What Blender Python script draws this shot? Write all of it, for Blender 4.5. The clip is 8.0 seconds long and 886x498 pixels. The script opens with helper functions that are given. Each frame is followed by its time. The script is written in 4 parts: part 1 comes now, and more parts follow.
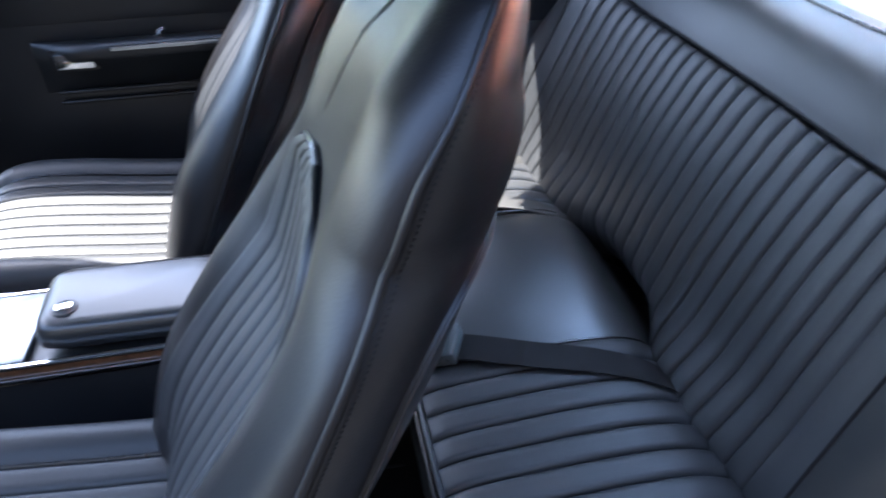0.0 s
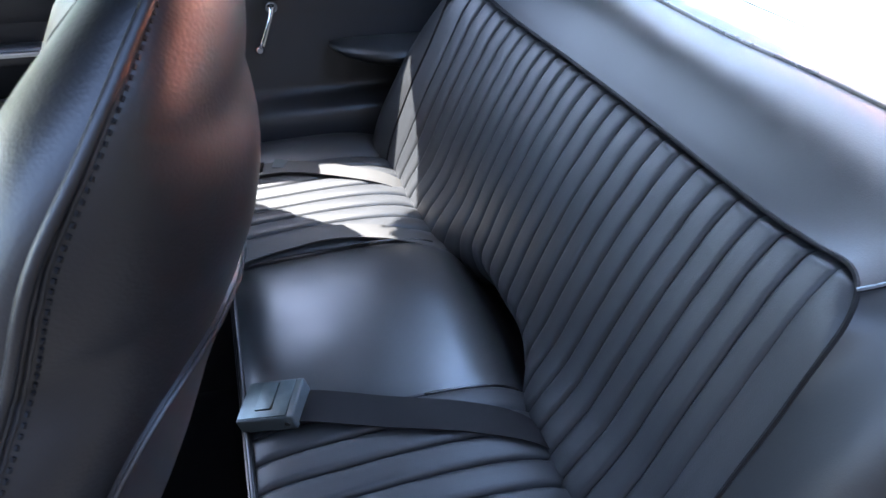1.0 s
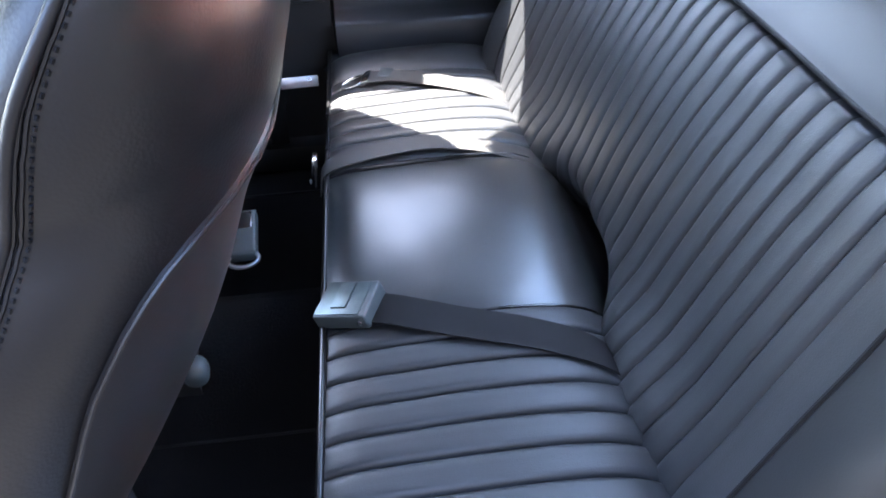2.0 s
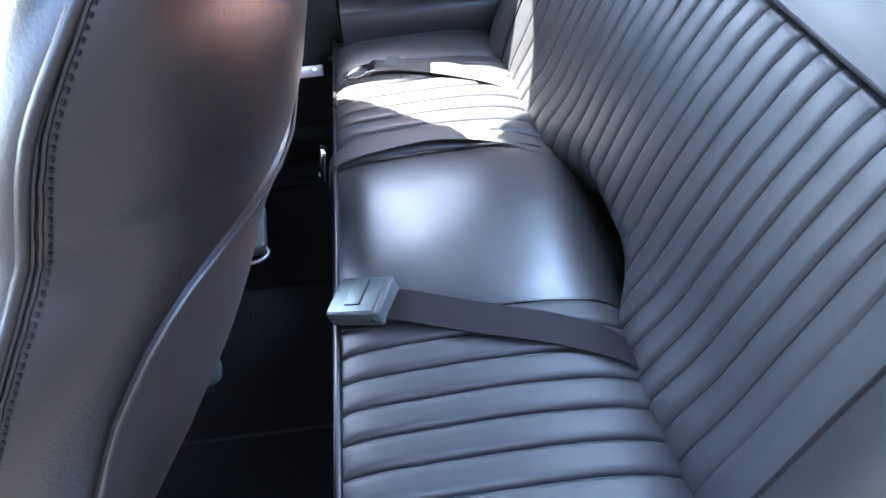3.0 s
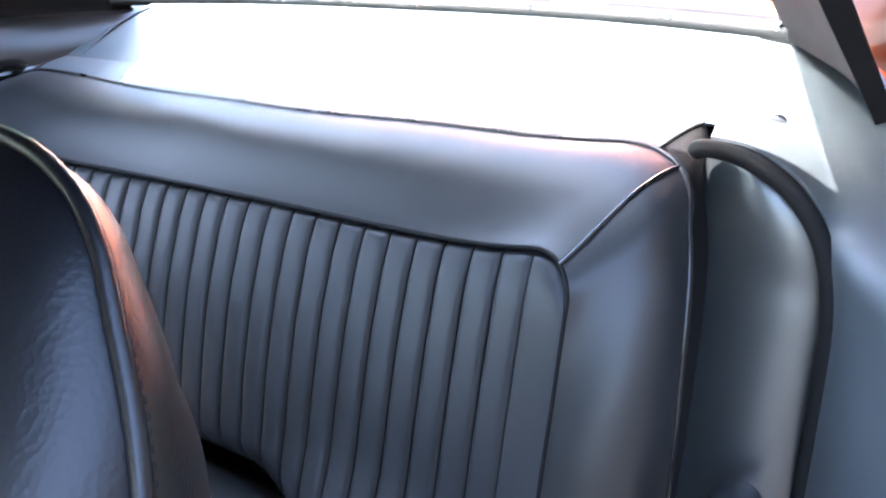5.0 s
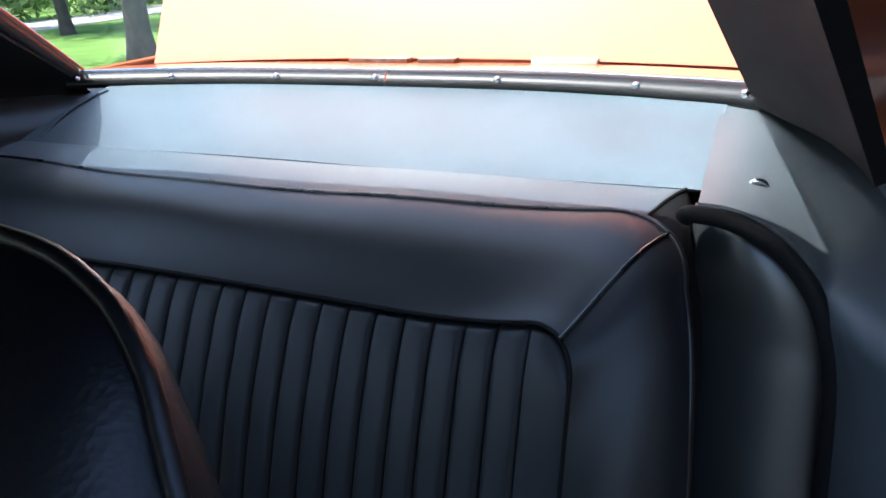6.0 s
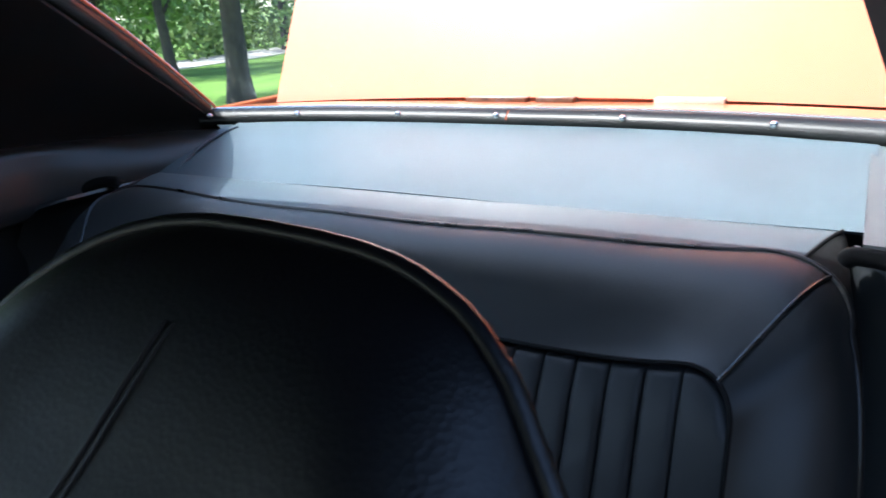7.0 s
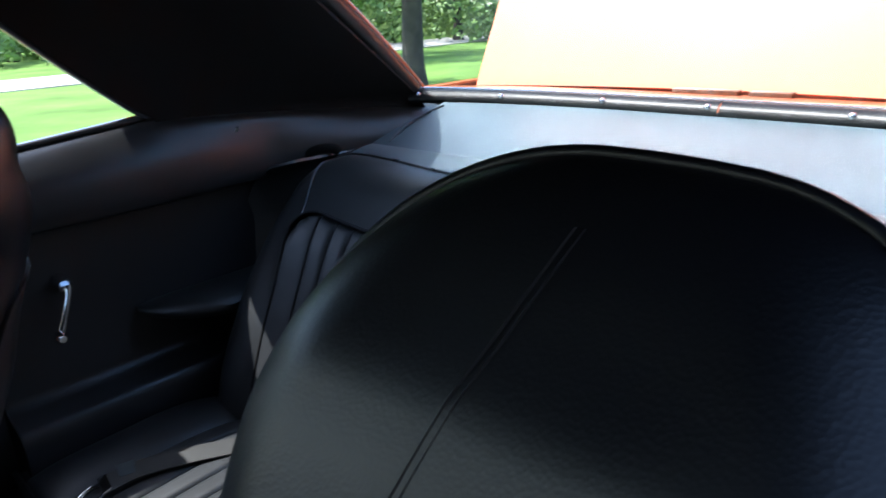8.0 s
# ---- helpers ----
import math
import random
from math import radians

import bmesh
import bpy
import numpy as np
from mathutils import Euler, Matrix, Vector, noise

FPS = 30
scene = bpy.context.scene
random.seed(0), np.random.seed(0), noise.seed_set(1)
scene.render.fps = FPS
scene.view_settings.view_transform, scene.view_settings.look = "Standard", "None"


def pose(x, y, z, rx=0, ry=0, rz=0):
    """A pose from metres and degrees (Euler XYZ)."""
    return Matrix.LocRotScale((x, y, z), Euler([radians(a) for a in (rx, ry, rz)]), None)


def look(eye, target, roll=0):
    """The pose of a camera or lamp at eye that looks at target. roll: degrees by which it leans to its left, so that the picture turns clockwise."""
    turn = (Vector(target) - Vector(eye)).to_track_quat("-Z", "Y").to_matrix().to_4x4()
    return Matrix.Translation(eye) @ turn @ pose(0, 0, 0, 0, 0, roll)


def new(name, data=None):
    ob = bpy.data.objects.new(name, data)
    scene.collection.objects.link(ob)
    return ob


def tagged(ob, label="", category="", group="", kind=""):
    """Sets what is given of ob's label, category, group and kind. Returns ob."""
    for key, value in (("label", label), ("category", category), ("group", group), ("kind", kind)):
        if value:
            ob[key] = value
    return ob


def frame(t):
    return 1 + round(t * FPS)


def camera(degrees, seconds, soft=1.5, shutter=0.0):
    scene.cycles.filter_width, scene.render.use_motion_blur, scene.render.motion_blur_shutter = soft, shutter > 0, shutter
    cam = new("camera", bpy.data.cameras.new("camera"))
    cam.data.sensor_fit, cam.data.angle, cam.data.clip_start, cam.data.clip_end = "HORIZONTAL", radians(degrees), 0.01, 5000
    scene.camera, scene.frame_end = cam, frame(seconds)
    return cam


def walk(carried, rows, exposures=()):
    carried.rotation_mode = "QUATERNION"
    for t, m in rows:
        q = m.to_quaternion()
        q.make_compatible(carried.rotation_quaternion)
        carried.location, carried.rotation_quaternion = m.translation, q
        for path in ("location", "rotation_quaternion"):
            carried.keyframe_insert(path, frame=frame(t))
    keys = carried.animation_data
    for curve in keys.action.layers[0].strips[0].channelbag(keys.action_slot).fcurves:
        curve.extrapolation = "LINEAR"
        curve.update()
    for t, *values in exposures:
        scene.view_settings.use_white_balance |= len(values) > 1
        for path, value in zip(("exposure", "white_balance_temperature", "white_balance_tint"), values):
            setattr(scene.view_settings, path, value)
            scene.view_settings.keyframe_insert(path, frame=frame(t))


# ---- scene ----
cam = camera(64.1, 8.0, shutter=0.32)
PATH = [
    (0, (-0.988, 0.574, 1.122), (0.619, 0.26, -0.026), -1.0),
    (0.5, (-0.919, 0.506, 1.095), (0.649, -0.046, -0.017), 1.8),
    (1, (-0.885, 0.424, 1.078), (0.692, -0.082, -0.043), 1.4),
    (1.5, (-0.886, 0.381, 1.06), (0.676, 0.089, -0.155), -0.8),
    (2, (-0.894, 0.358, 1.046), (0.635, 0.229, -0.237), -2.5),
    (2.2, (-0.873, 0.35, 1.044), (0.633, 0.275, -0.27), -2.4),
    (3.5, (-0.87, 0.42, 1.063), (0.619, 0.184, -0.251), -7.3),
    (4, (-0.84, 0.498, 1.106), (0.5, -0.235, -0.186), -4.1),
    (4.5, (-0.788, 0.559, 1.105), (0.286, -0.679, -0.042), -2.4),
    (5, (-0.751, 0.573, 1.099), (0.125, -0.954, 0.151), -3.1),
    (5.2, (-0.735, 0.568, 1.109), (0.085, -1.014, 0.201), -3.6),
    (6.3, (-0.676, 0.566, 1.09), (0.113, -1.119, 0.357), -3.2),
    (6.5, (-0.654, 0.579, 1.087), (0.169, -1.102, 0.381), -3.2),
    (7, (-0.629, 0.604, 1.094), (0.36, -1.005, 0.435), -4.1),
    (7.5, (-0.611, 0.659, 1.095), (0.562, -0.834, 0.467), -3.8),
    (8, (-0.584, 0.697, 1.086), (0.735, -0.658, 0.434), -2.8),
]
EXPOSURES = [(0.0, 4.0, 6150, 12), (1.0, 4.35, 6150, 12), (2.2, 5.25, 6450, 13), (3.3, 5.6, 6400, 13), (4.0, 5.25, 6250, 12), (4.4, 5.15, 6200, 12),
             (5.0, 4.6, 6350, 13), (5.2, 4.1, 6350, 13), (6.0, 2.1, 5950, 9), (6.3, 2.0, 5800, 6), (7.0, 2.0, 5850, 7), (8.0, 2.1, 5850, 8)]
walk(cam, [(t, look(eye, target, roll)) for t, eye, target, roll in PATH], EXPOSURES)

# ---- light: a high sun from the front right of the car, and the sky ----
SUN = Vector((0.40, 0.30, 0.80)).normalized()
world = bpy.data.worlds.new("sky")
scene.world = world
world.use_nodes = True
wn = world.node_tree.nodes
sky = wn.new("ShaderNodeTexSky")
sky.sky_type = "NISHITA"
sky.sun_disc = False
sky.sun_elevation = math.asin(SUN.z)
sky.sun_rotation = math.atan2(SUN.x, SUN.y)
wn["Background"].inputs["Strength"].default_value = 0.15
world.node_tree.links.new(sky.outputs[0], wn["Background"].inputs["Color"])
sun_data = bpy.data.lights.new("sun", "SUN")
sun_data.energy, sun_data.angle, sun_data.color = 3.0, radians(0.6), (1.0, 0.95, 0.88)
sun_lamp = new("sun", sun_data)
sun_lamp.matrix_world = look(SUN * 20, (0, 0, 0))


# ---- materials ----
def material(name, colour, rough=0.5, metal=0.0, grain=0.0, grain_size=0.002, mottle=0.15, mottle_size=0.15,
             coat=0.0, spec=0.5, rough_var=0.08, sheen=0.0, cells=False, second=None, coat_rough=0.05):
    """A surface with variation at two scales: broad mottling of colour and gloss, and a fine grain in relief."""
    m = bpy.data.materials.new(name)
    m.use_nodes = True
    nt = m.node_tree
    n, l = nt.nodes, nt.links
    b = n["Principled BSDF"]
    tc = n.new("ShaderNodeTexCoord")
    broad = n.new("ShaderNodeTexNoise")
    broad.inputs["Scale"].default_value = 1.0 / mottle_size
    broad.inputs["Detail"].default_value = 5.0
    l.new(tc.outputs["Object"], broad.inputs["Vector"])
    ramp = n.new("ShaderNodeValToRGB")
    c = Vector(colour)
    hi = Vector(second) if second else c * (1 + mottle)
    ramp.color_ramp.elements[0].position, ramp.color_ramp.elements[1].position = 0.3, 0.7
    ramp.color_ramp.elements[0].color = (*(c * (1 - mottle)), 1)
    ramp.color_ramp.elements[1].color = (*hi, 1)
    l.new(broad.outputs["Fac"], ramp.inputs["Fac"])
    l.new(ramp.outputs["Color"], b.inputs["Base Color"])
    rr = n.new("ShaderNodeMapRange")
    rr.inputs["To Min"].default_value, rr.inputs["To Max"].default_value = max(0.02, rough - rough_var), min(1, rough + rough_var)
    l.new(broad.outputs["Fac"], rr.inputs["Value"])
    l.new(rr.outputs["Result"], b.inputs["Roughness"])
    b.inputs["Metallic"].default_value = metal
    b.inputs["Specular IOR Level"].default_value = spec
    b.inputs["Coat Weight"].default_value = coat
    b.inputs["Coat Roughness"].default_value = coat_rough
    b.inputs["Sheen Weight"].default_value = sheen
    if grain:
        if cells:
            fine = n.new("ShaderNodeTexVoronoi")
            fine.inputs["Scale"].default_value = 1.0 / grain_size
            out = fine.outputs["Distance"]
        else:
            fine = n.new("ShaderNodeTexNoise")
            fine.inputs["Scale"].default_value = 1.0 / grain_size
            fine.inputs["Detail"].default_value = 3.0
            out = fine.outputs["Fac"]
        l.new(tc.outputs["Object"], fine.inputs["Vector"])
        bump = n.new("ShaderNodeBump")
        bump.inputs["Strength"].default_value = grain
        bump.inputs["Distance"].default_value = grain_size * 0.25
        l.new(out, bump.inputs["Height"])
        l.new(bump.outputs["Normal"], b.inputs["Normal"])
    return m


VINYL = material("black_vinyl", (0.009, 0.0105, 0.012), 0.47, spec=0.62, grain=0.14, grain_size=0.0018, cells=True, rough_var=0.06)
VINYL_SMOOTH = material("polished_vinyl", (0.012, 0.0138, 0.015), 0.36, grain=0.08, grain_size=0.0018, cells=True, rough_var=0.05, spec=0.95)
VINYL_WEAVE = material("woven_grain_vinyl", (0.0185, 0.0205, 0.0232), 0.50, spec=0.52, grain=0.5, grain_size=0.0019, rough_var=0.05)
VINYL_SOFT = material("seat_skin_vinyl", (0.0030, 0.0029, 0.0040), 0.42, spec=0.45, grain=0.20, grain_size=0.0022, cells=True, rough_var=0.07)
TRIM = material("black_trim_plastic", (0.013, 0.0135, 0.015), 0.36, grain=0.2, grain_size=0.0018, cells=True)
# black vinyl with its base raised blue-grey to stand in for sky light
SHELF_VINYL_LIT = material("shelf_vinyl_lit", (0.047, 0.063, 0.075), 0.46, spec=0.22, grain=0.3, grain_size=0.0015, rough_var=0.06)
# black quarter trim, base lightened to imitate glare on the left side
FLARE_VINYL_LIT = material("quarter_vinyl_lit", (0.045, 0.053, 0.060), 0.46, grain=0.3, grain_size=0.0016, rough_var=0.05)
PIPING = material("vinyl_piping", (0.007, 0.007, 0.008), 0.28, rough_var=0.05)
THREAD = material("grey_thread", (0.030, 0.030, 0.037), 0.6)
THREAD_BLACK = material("black_thread", (0.004, 0.004, 0.005), 0.6, spec=0.2)
SILL_BLACK = material("black_sill_metal", (0.004, 0.0045, 0.005), 0.36, spec=0.2, rough_var=0.05)
WEBBING = material("black_webbing", (0.006, 0.006, 0.007), 0.7, spec=0.2, grain=0.5, grain_size=0.0012)
WEBBING_GREY = material("dusty_webbing", (0.03, 0.03, 0.029), 0.62, grain=0.5, grain_size=0.0012)
CARPET = material("black_carpet", (0.0035, 0.0035, 0.004), 0.95, grain=1.0, grain_size=0.004, spec=0.1)
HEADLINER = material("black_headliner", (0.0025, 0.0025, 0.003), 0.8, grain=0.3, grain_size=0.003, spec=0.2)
BUCKLE_STEEL = material("dull_buckle_steel", (0.10, 0.125, 0.13), 0.42, metal=1.0, mottle=0.2, mottle_size=0.02)
CHROME = material("chrome", (0.72, 0.74, 0.76), 0.12, metal=1.0, mottle=0.05, rough_var=0.06)
STEEL = material("brushed_steel", (0.42, 0.45, 0.47), 0.32, metal=1.0, mottle=0.15, mottle_size=0.03)
GREY_PLASTIC = material("grey_buckle_plastic", (0.05, 0.062, 0.066), 0.36, mottle=0.1)
SHELL_PLASTIC = material("seat_shell_plastic", (0.0085, 0.0074, 0.0080), 0.42, spec=0.5, mottle=0.15, grain=0.15, grain_size=0.002)
DARK_PLASTIC = material("dark_grey_plastic", (0.026, 0.023, 0.025), 0.5, mottle=0.15)
PAINT = material("orange_red_paint", (0.82, 0.20, 0.072), 0.32, coat=0.8, mottle=0.03, rough_var=0.03, coat_rough=0.06)
# cream that paints the sun glare on one hinge plate
PLATE_LIT = material("sunlit_plate_cream", (0.55, 0.47, 0.36), 0.5, mottle=0.2, mottle_size=0.05)
# real woodgrain on the console; also paints shade on two hinge plates
WOOD_AND_SHADE = material("woodgrain_and_shaded_plate", (0.10, 0.045, 0.022), 0.3, mottle=0.5, mottle_size=0.02)
RUBBER = material("rubber_seal", (0.014, 0.014, 0.014), 0.5)
LAWN = material("lawn", (0.13, 0.22, 0.05), 0.9, grain=0.8, grain_size=0.05, mottle=0.3, mottle_size=1.4, spec=0.1)
ROAD = material("pale_gravel_road", (0.40, 0.37, 0.34), 0.9, grain=0.5, grain_size=0.03, mottle_size=1.0)
BARK = material("bark", (0.045, 0.036, 0.030), 0.9, grain=1.0, grain_size=0.05, mottle=0.4, mottle_size=0.2)
LEAF = material("leaves", (0.09, 0.17, 0.03), 0.5, mottle=0.5, mottle_size=0.6, second=(0.20, 0.33, 0.07))
LEAF_PALE = material("sunlit_shrub_leaves", (0.11, 0.20, 0.045), 0.6, mottle=0.5, mottle_size=0.5, second=(0.24, 0.36, 0.10))
for leaf_mat in (LEAF, LEAF_PALE):
    leaf_bsdf = leaf_mat.node_tree.nodes["Principled BSDF"]
    leaf_bsdf.inputs["Transmission Weight"].default_value = 0.0
    leaf_bsdf.inputs["Subsurface Weight"].default_value = 0.0

GLASS = bpy.data.materials.new("window_glass")
GLASS.use_nodes = True
gb = GLASS.node_tree.nodes["Principled BSDF"]
gb.inputs["Base Color"].default_value = (0.93, 0.97, 0.95, 1)
gb.inputs["Transmission Weight"].default_value = 1.0
gb.inputs["Roughness"].default_value = 0.0
gb.inputs["IOR"].default_value = 1.12


# ---- geometry helpers ----
class Shape:
    """Vertices and faces gathered for one mesh."""

    def __init__(self):
        self.v, self.f = [], []

    def grid(self, rows, close_u=False, close_v=False):
        """rows: lists of points, all of one length, joined by quads."""
        n0, nr, nc = len(self.v), len(rows), len(rows[0])
        for row in rows:
            self.v += [tuple(p) for p in row]
        for i in range(nr if close_v else nr - 1):
            for j in range(nc if close_u else nc - 1):
                a, b = n0 + i * nc + j, n0 + i * nc + (j + 1) % nc
                c, d = n0 + (i + 1) % nr * nc + (j + 1) % nc, n0 + (i + 1) % nr * nc + j
                self.f.append((a, b, c, d))
        return self

    def loft(self, rings, caps=True):
        n0 = len(self.v)
        self.grid(rings, close_u=True)
        if caps:
            n = len(rings[0])
            self.f.append(tuple(range(n0, n0 + n)))
            last = n0 + (len(rings) - 1) * n
            self.f.append(tuple(range(last, last + n)))
        return self

    def tube(self, pts, r, n=8, closed=False, flat=1.0):
        """A round cord along points; r: one radius or one for each point."""
        pts = [Vector(p) for p in pts]
        m = len(pts)
        rs = r if isinstance(r, (list, tuple)) else [r] * m
        side = None
        rings = []
        for i, p in enumerate(pts):
            a = pts[(i + 1) % m] if closed else pts[min(i + 1, m - 1)]
            b = pts[i - 1] if closed else pts[max(i - 1, 0)]
            t = (a - b).normalized()
            if side is None:
                side = t.orthogonal().normalized()
            side = (side - t * side.dot(t)).normalized()
            up = t.cross(side)
            rings.append([p + (side * math.cos(w) + up * math.sin(w) * flat) * rs[i]
                          for w in (2 * math.pi * k / n for k in range(n))])
        if closed:
            return self.grid(rings, close_u=True, close_v=True)
        return self.loft(rings)

    def box(self, centre, size, bevel=0.003, m=None, seg=2):
        bm = bmesh.new()
        bmesh.ops.create_cube(bm, size=1.0)
        for v in bm.verts:
            v.co = Vector((v.co.x * size[0], v.co.y * size[1], v.co.z * size[2]))
        if bevel > 0:
            bmesh.ops.bevel(bm, geom=list(bm.edges), offset=bevel, segments=seg, profile=0.6, affect="EDGES")
        turn = m or Matrix.Identity(4)
        n0 = len(self.v)
        self.v += [tuple(Vector(centre) + turn.to_3x3() @ v.co) for v in bm.verts]
        bm.verts.index_update()
        self.f += [tuple(n0 + v.index for v in face.verts) for face in bm.faces]
        bm.free()
        return self

    def slab(self, rows, thick):
        """A sheet of points with thickness, set off along its own normals away from the seen side."""
        pts = [[Vector(p) for p in row] for row in rows]
        nr, nc = len(pts), len(pts[0])
        back = []
        for i in range(nr):
            line = []
            for j in range(nc):
                du = pts[i][min(j + 1, nc - 1)] - pts[i][max(j - 1, 0)]
                dv = pts[min(i + 1, nr - 1)][j] - pts[max(i - 1, 0)][j]
                nrm = du.cross(dv)
                line.append(pts[i][j] - (nrm.normalized() if nrm.length > 1e-9 else Vector((0, 0, 1))) * thick)
            back.append(line)
        self.grid(pts)
        self.grid([list(reversed(row)) for row in back])
        rim = pts[0] + [r[-1] for r in pts[1:]] + list(reversed(pts[-1]))[1:] + [r[0] for r in reversed(pts[1:-1])]
        rim_b = back[0] + [r[-1] for r in back[1:]] + list(reversed(back[-1]))[1:] + [r[0] for r in reversed(back[1:-1])]
        self.grid([rim, rim_b], close_u=True)
        return self


def thing(name, label, category, group="", kind="", at=(0, 0, 0)):
    ob = tagged(new(name), label, category, group, kind)
    ob.location = at
    return ob


def part(name, shape, mat, parent=None, label="", smooth=True, tidy=True):
    """Links a shape as one mesh object, under a thing or under a part."""
    me = bpy.data.meshes.new(name)
    me.from_pydata(shape.v, [], shape.f)
    if tidy:
        bm = bmesh.new()
        bm.from_mesh(me)
        bmesh.ops.remove_doubles(bm, verts=bm.verts, dist=0.00002)
        bmesh.ops.recalc_face_normals(bm, faces=bm.faces)
        bm.to_mesh(me)
        bm.free()
    me.materials.append(mat)
    if smooth:
        me.shade_smooth()
        me.set_sharp_from_angle(angle=radians(50))
    ob = new(name, me)
    if parent is not None:
        ob.parent = parent
        if parent.parent is None:
            ob.matrix_parent_inverse = Matrix.Translation(parent.location).inverted()
    if label:
        ob["label"] = label
    return ob


def spline(pts, n):
    """n points along a smooth curve through the given ones."""
    pts = [Vector(p) for p in pts]
    k = len(pts) - 1
    out = []
    for i in range(n):
        u = i / (n - 1) * k
        j = min(int(u), k - 1)
        t = u - j
        p0, p1, p2, p3 = pts[max(j - 1, 0)], pts[j], pts[j + 1], pts[min(j + 2, k)]
        out.append(0.5 * ((2 * p1) + (p2 - p0) * t + (2 * p0 - 5 * p1 + 4 * p2 - p3) * t * t + (3 * p1 - p0 - 3 * p2 + p3) * t ** 3))
    return out


def curve_at(table, x):
    """Smooth reading of a table of (x, value) pairs."""
    n = len(table)
    if x <= table[0][0]:
        return table[0][1]
    if x >= table[-1][0]:
        return table[-1][1]
    i = next(k for k in range(n - 1) if x <= table[k + 1][0])
    (x0, y0), (x1, y1) = table[i], table[i + 1]
    h = x1 - x0
    before = table[i - 1] if i else (x0 - h, 2 * y0 - y1)
    after = table[i + 2] if i + 2 < n else (x1 + h, 2 * y1 - y0)
    m0, m1 = (y1 - before[1]) / (x1 - before[0]) * h, (after[1] - y0) / (after[0] - x0) * h
    t = (x - x0) / h
    return (2 * t ** 3 - 3 * t * t + 1) * y0 + (t ** 3 - 2 * t * t + t) * m0 + (3 * t * t - 2 * t ** 3) * y1 + (t ** 3 - t * t) * m1


def lerp(a, b, t):
    return a + (b - a) * t


STEPS = (0.0, 0.018, 0.05, 0.11, 0.22, 0.40, 0.60, 0.78, 0.90, 0.955, 0.985)


def puff(f):
    """The round of one pleat: 0 in the stitched valley, 1 on its back."""
    return 1 - abs(2 * f ** 1.15 - 1) ** 8.0 - 0.12 * f if f > 0 else -0.9


# for an added, unseen wall that darkens the open left side
SHADE_WALL = material("dark_shade_wall", (0.035, 0.035, 0.036), 0.85, grain=0.5, grain_size=0.02, mottle=0.25, mottle_size=0.4)
# for added, unseen paving that keeps green lawn light off the seats
PAVING = material("grey_bounce_paving", (0.06, 0.06, 0.06), 0.9, grain=0.5, grain_size=0.02, mottle=0.2, mottle_size=0.6)


# ---- the car's shell ----
FLOOR_Z = 0.02
tagged(part("floor", Shape().slab([[(x, y, FLOOR_Z + 0.17 * math.exp(-(x / 0.13) ** 4)) for x in np.linspace(-0.80, 0.80, 49)] for y in np.linspace(-0.75, 1.75, 27)], 0.02), CARPET),
       "black loop carpet over a raised centre tunnel", "floor", kind="structure")
seam = Shape()
for x in (-0.150, 0.60):
    seam.tube([(x, y, FLOOR_Z + 0.004 + 0.17 * math.exp(-(x / 0.13) ** 4)) for y in np.linspace(0.49, 0.80, 21)], 0.003, 6)
tagged(part("carpet_seam", seam, WEBBING), "thin sewn seam across the black carpet", "carpet seam", kind="structure")


def quarter(side):
    """The trim beside the rear seat: a padded ledge under the window, a recessed panel below, a rounded pad behind."""
    s = side
    # upper pad: from the window sill down over a rolled lip
    ys = np.linspace(-0.62, 0.45 if s > 0 else -0.10, 44)
    rows = []
    for y in ys:
        k = max(0.0, min(1.0, (y + 0.62) / 0.75))
        top_x = lerp(0.690, 0.795, k)
        top_z = lerp(0.845, 0.900, k) - max(0, y - 0.08) * 0.09
        lip_z = lerp(0.770, 0.752, k)
        lip_x = lerp(0.605, 0.735, min(1.0, max(0.0, (y + 0.55) / 0.40)))
        prof = [(top_x + 0.055, top_z + 0.004), (top_x, top_z), (lerp(top_x, lip_x, 0.55), lerp(top_z, lip_z, 0.22)),
                (lerp(top_x, lip_x, 0.9), lerp(top_z, lip_z, 0.5)), (lip_x, lerp(top_z, lip_z, 0.8)), (lip_x + 0.004, lip_z),
                (lip_x + 0.02, lip_z - 0.012), (lip_x + 0.09, lip_z - 0.010)]
        rows.append([(s * p.x, y, p.z) for p in spline([(a, 0, b) for a, b in prof], 26)])
    return rows


ARC = [(0.642, -0.243, 0.808), (0.674, -0.239, 0.807), (0.705, -0.232, 0.799), (0.742, -0.222, 0.778), (0.772, -0.210, 0.746), (0.792, -0.198, 0.705), (0.806, -0.185, 0.64), (0.814, -0.175, 0.52), (0.820, -0.170, 0.40), (0.822, -0.170, 0.30)]


def flare(s):
    """The moulded trim that sweeps from the parcel shelf round the padded panel and out to the side."""
    pts = spline(ARC, 46)
    rows = []
    for j in range(13):
        w = j / 12
        line = []
        for i, p in enumerate(pts):
            a = min(1.0, max(0.0, (0.800 - p.z) / 0.10))
            a = a * a * (3 - 2 * a)
            top = Vector((lerp(p.x, 0.640 + (p.x - 0.642) * 1.4, w), lerp(p.y, -0.60, w), p.z + 0.002 + 0.062 * w ** 1.2 + 0.10 * max(0, p.x - 0.66) * w))
            out = p + Vector((0.020 * w + 0.100 * w * w, 0.135 * w, 0.012 * w))
            q = top.lerp(out, a)
            lip = math.exp(-((w - 0.05) / 0.05) ** 2) * 0.004
            line.append((s * (q.x - lip * a), q.y, q.z + lip * (1 - a)))
        rows.append(line)
    return rows


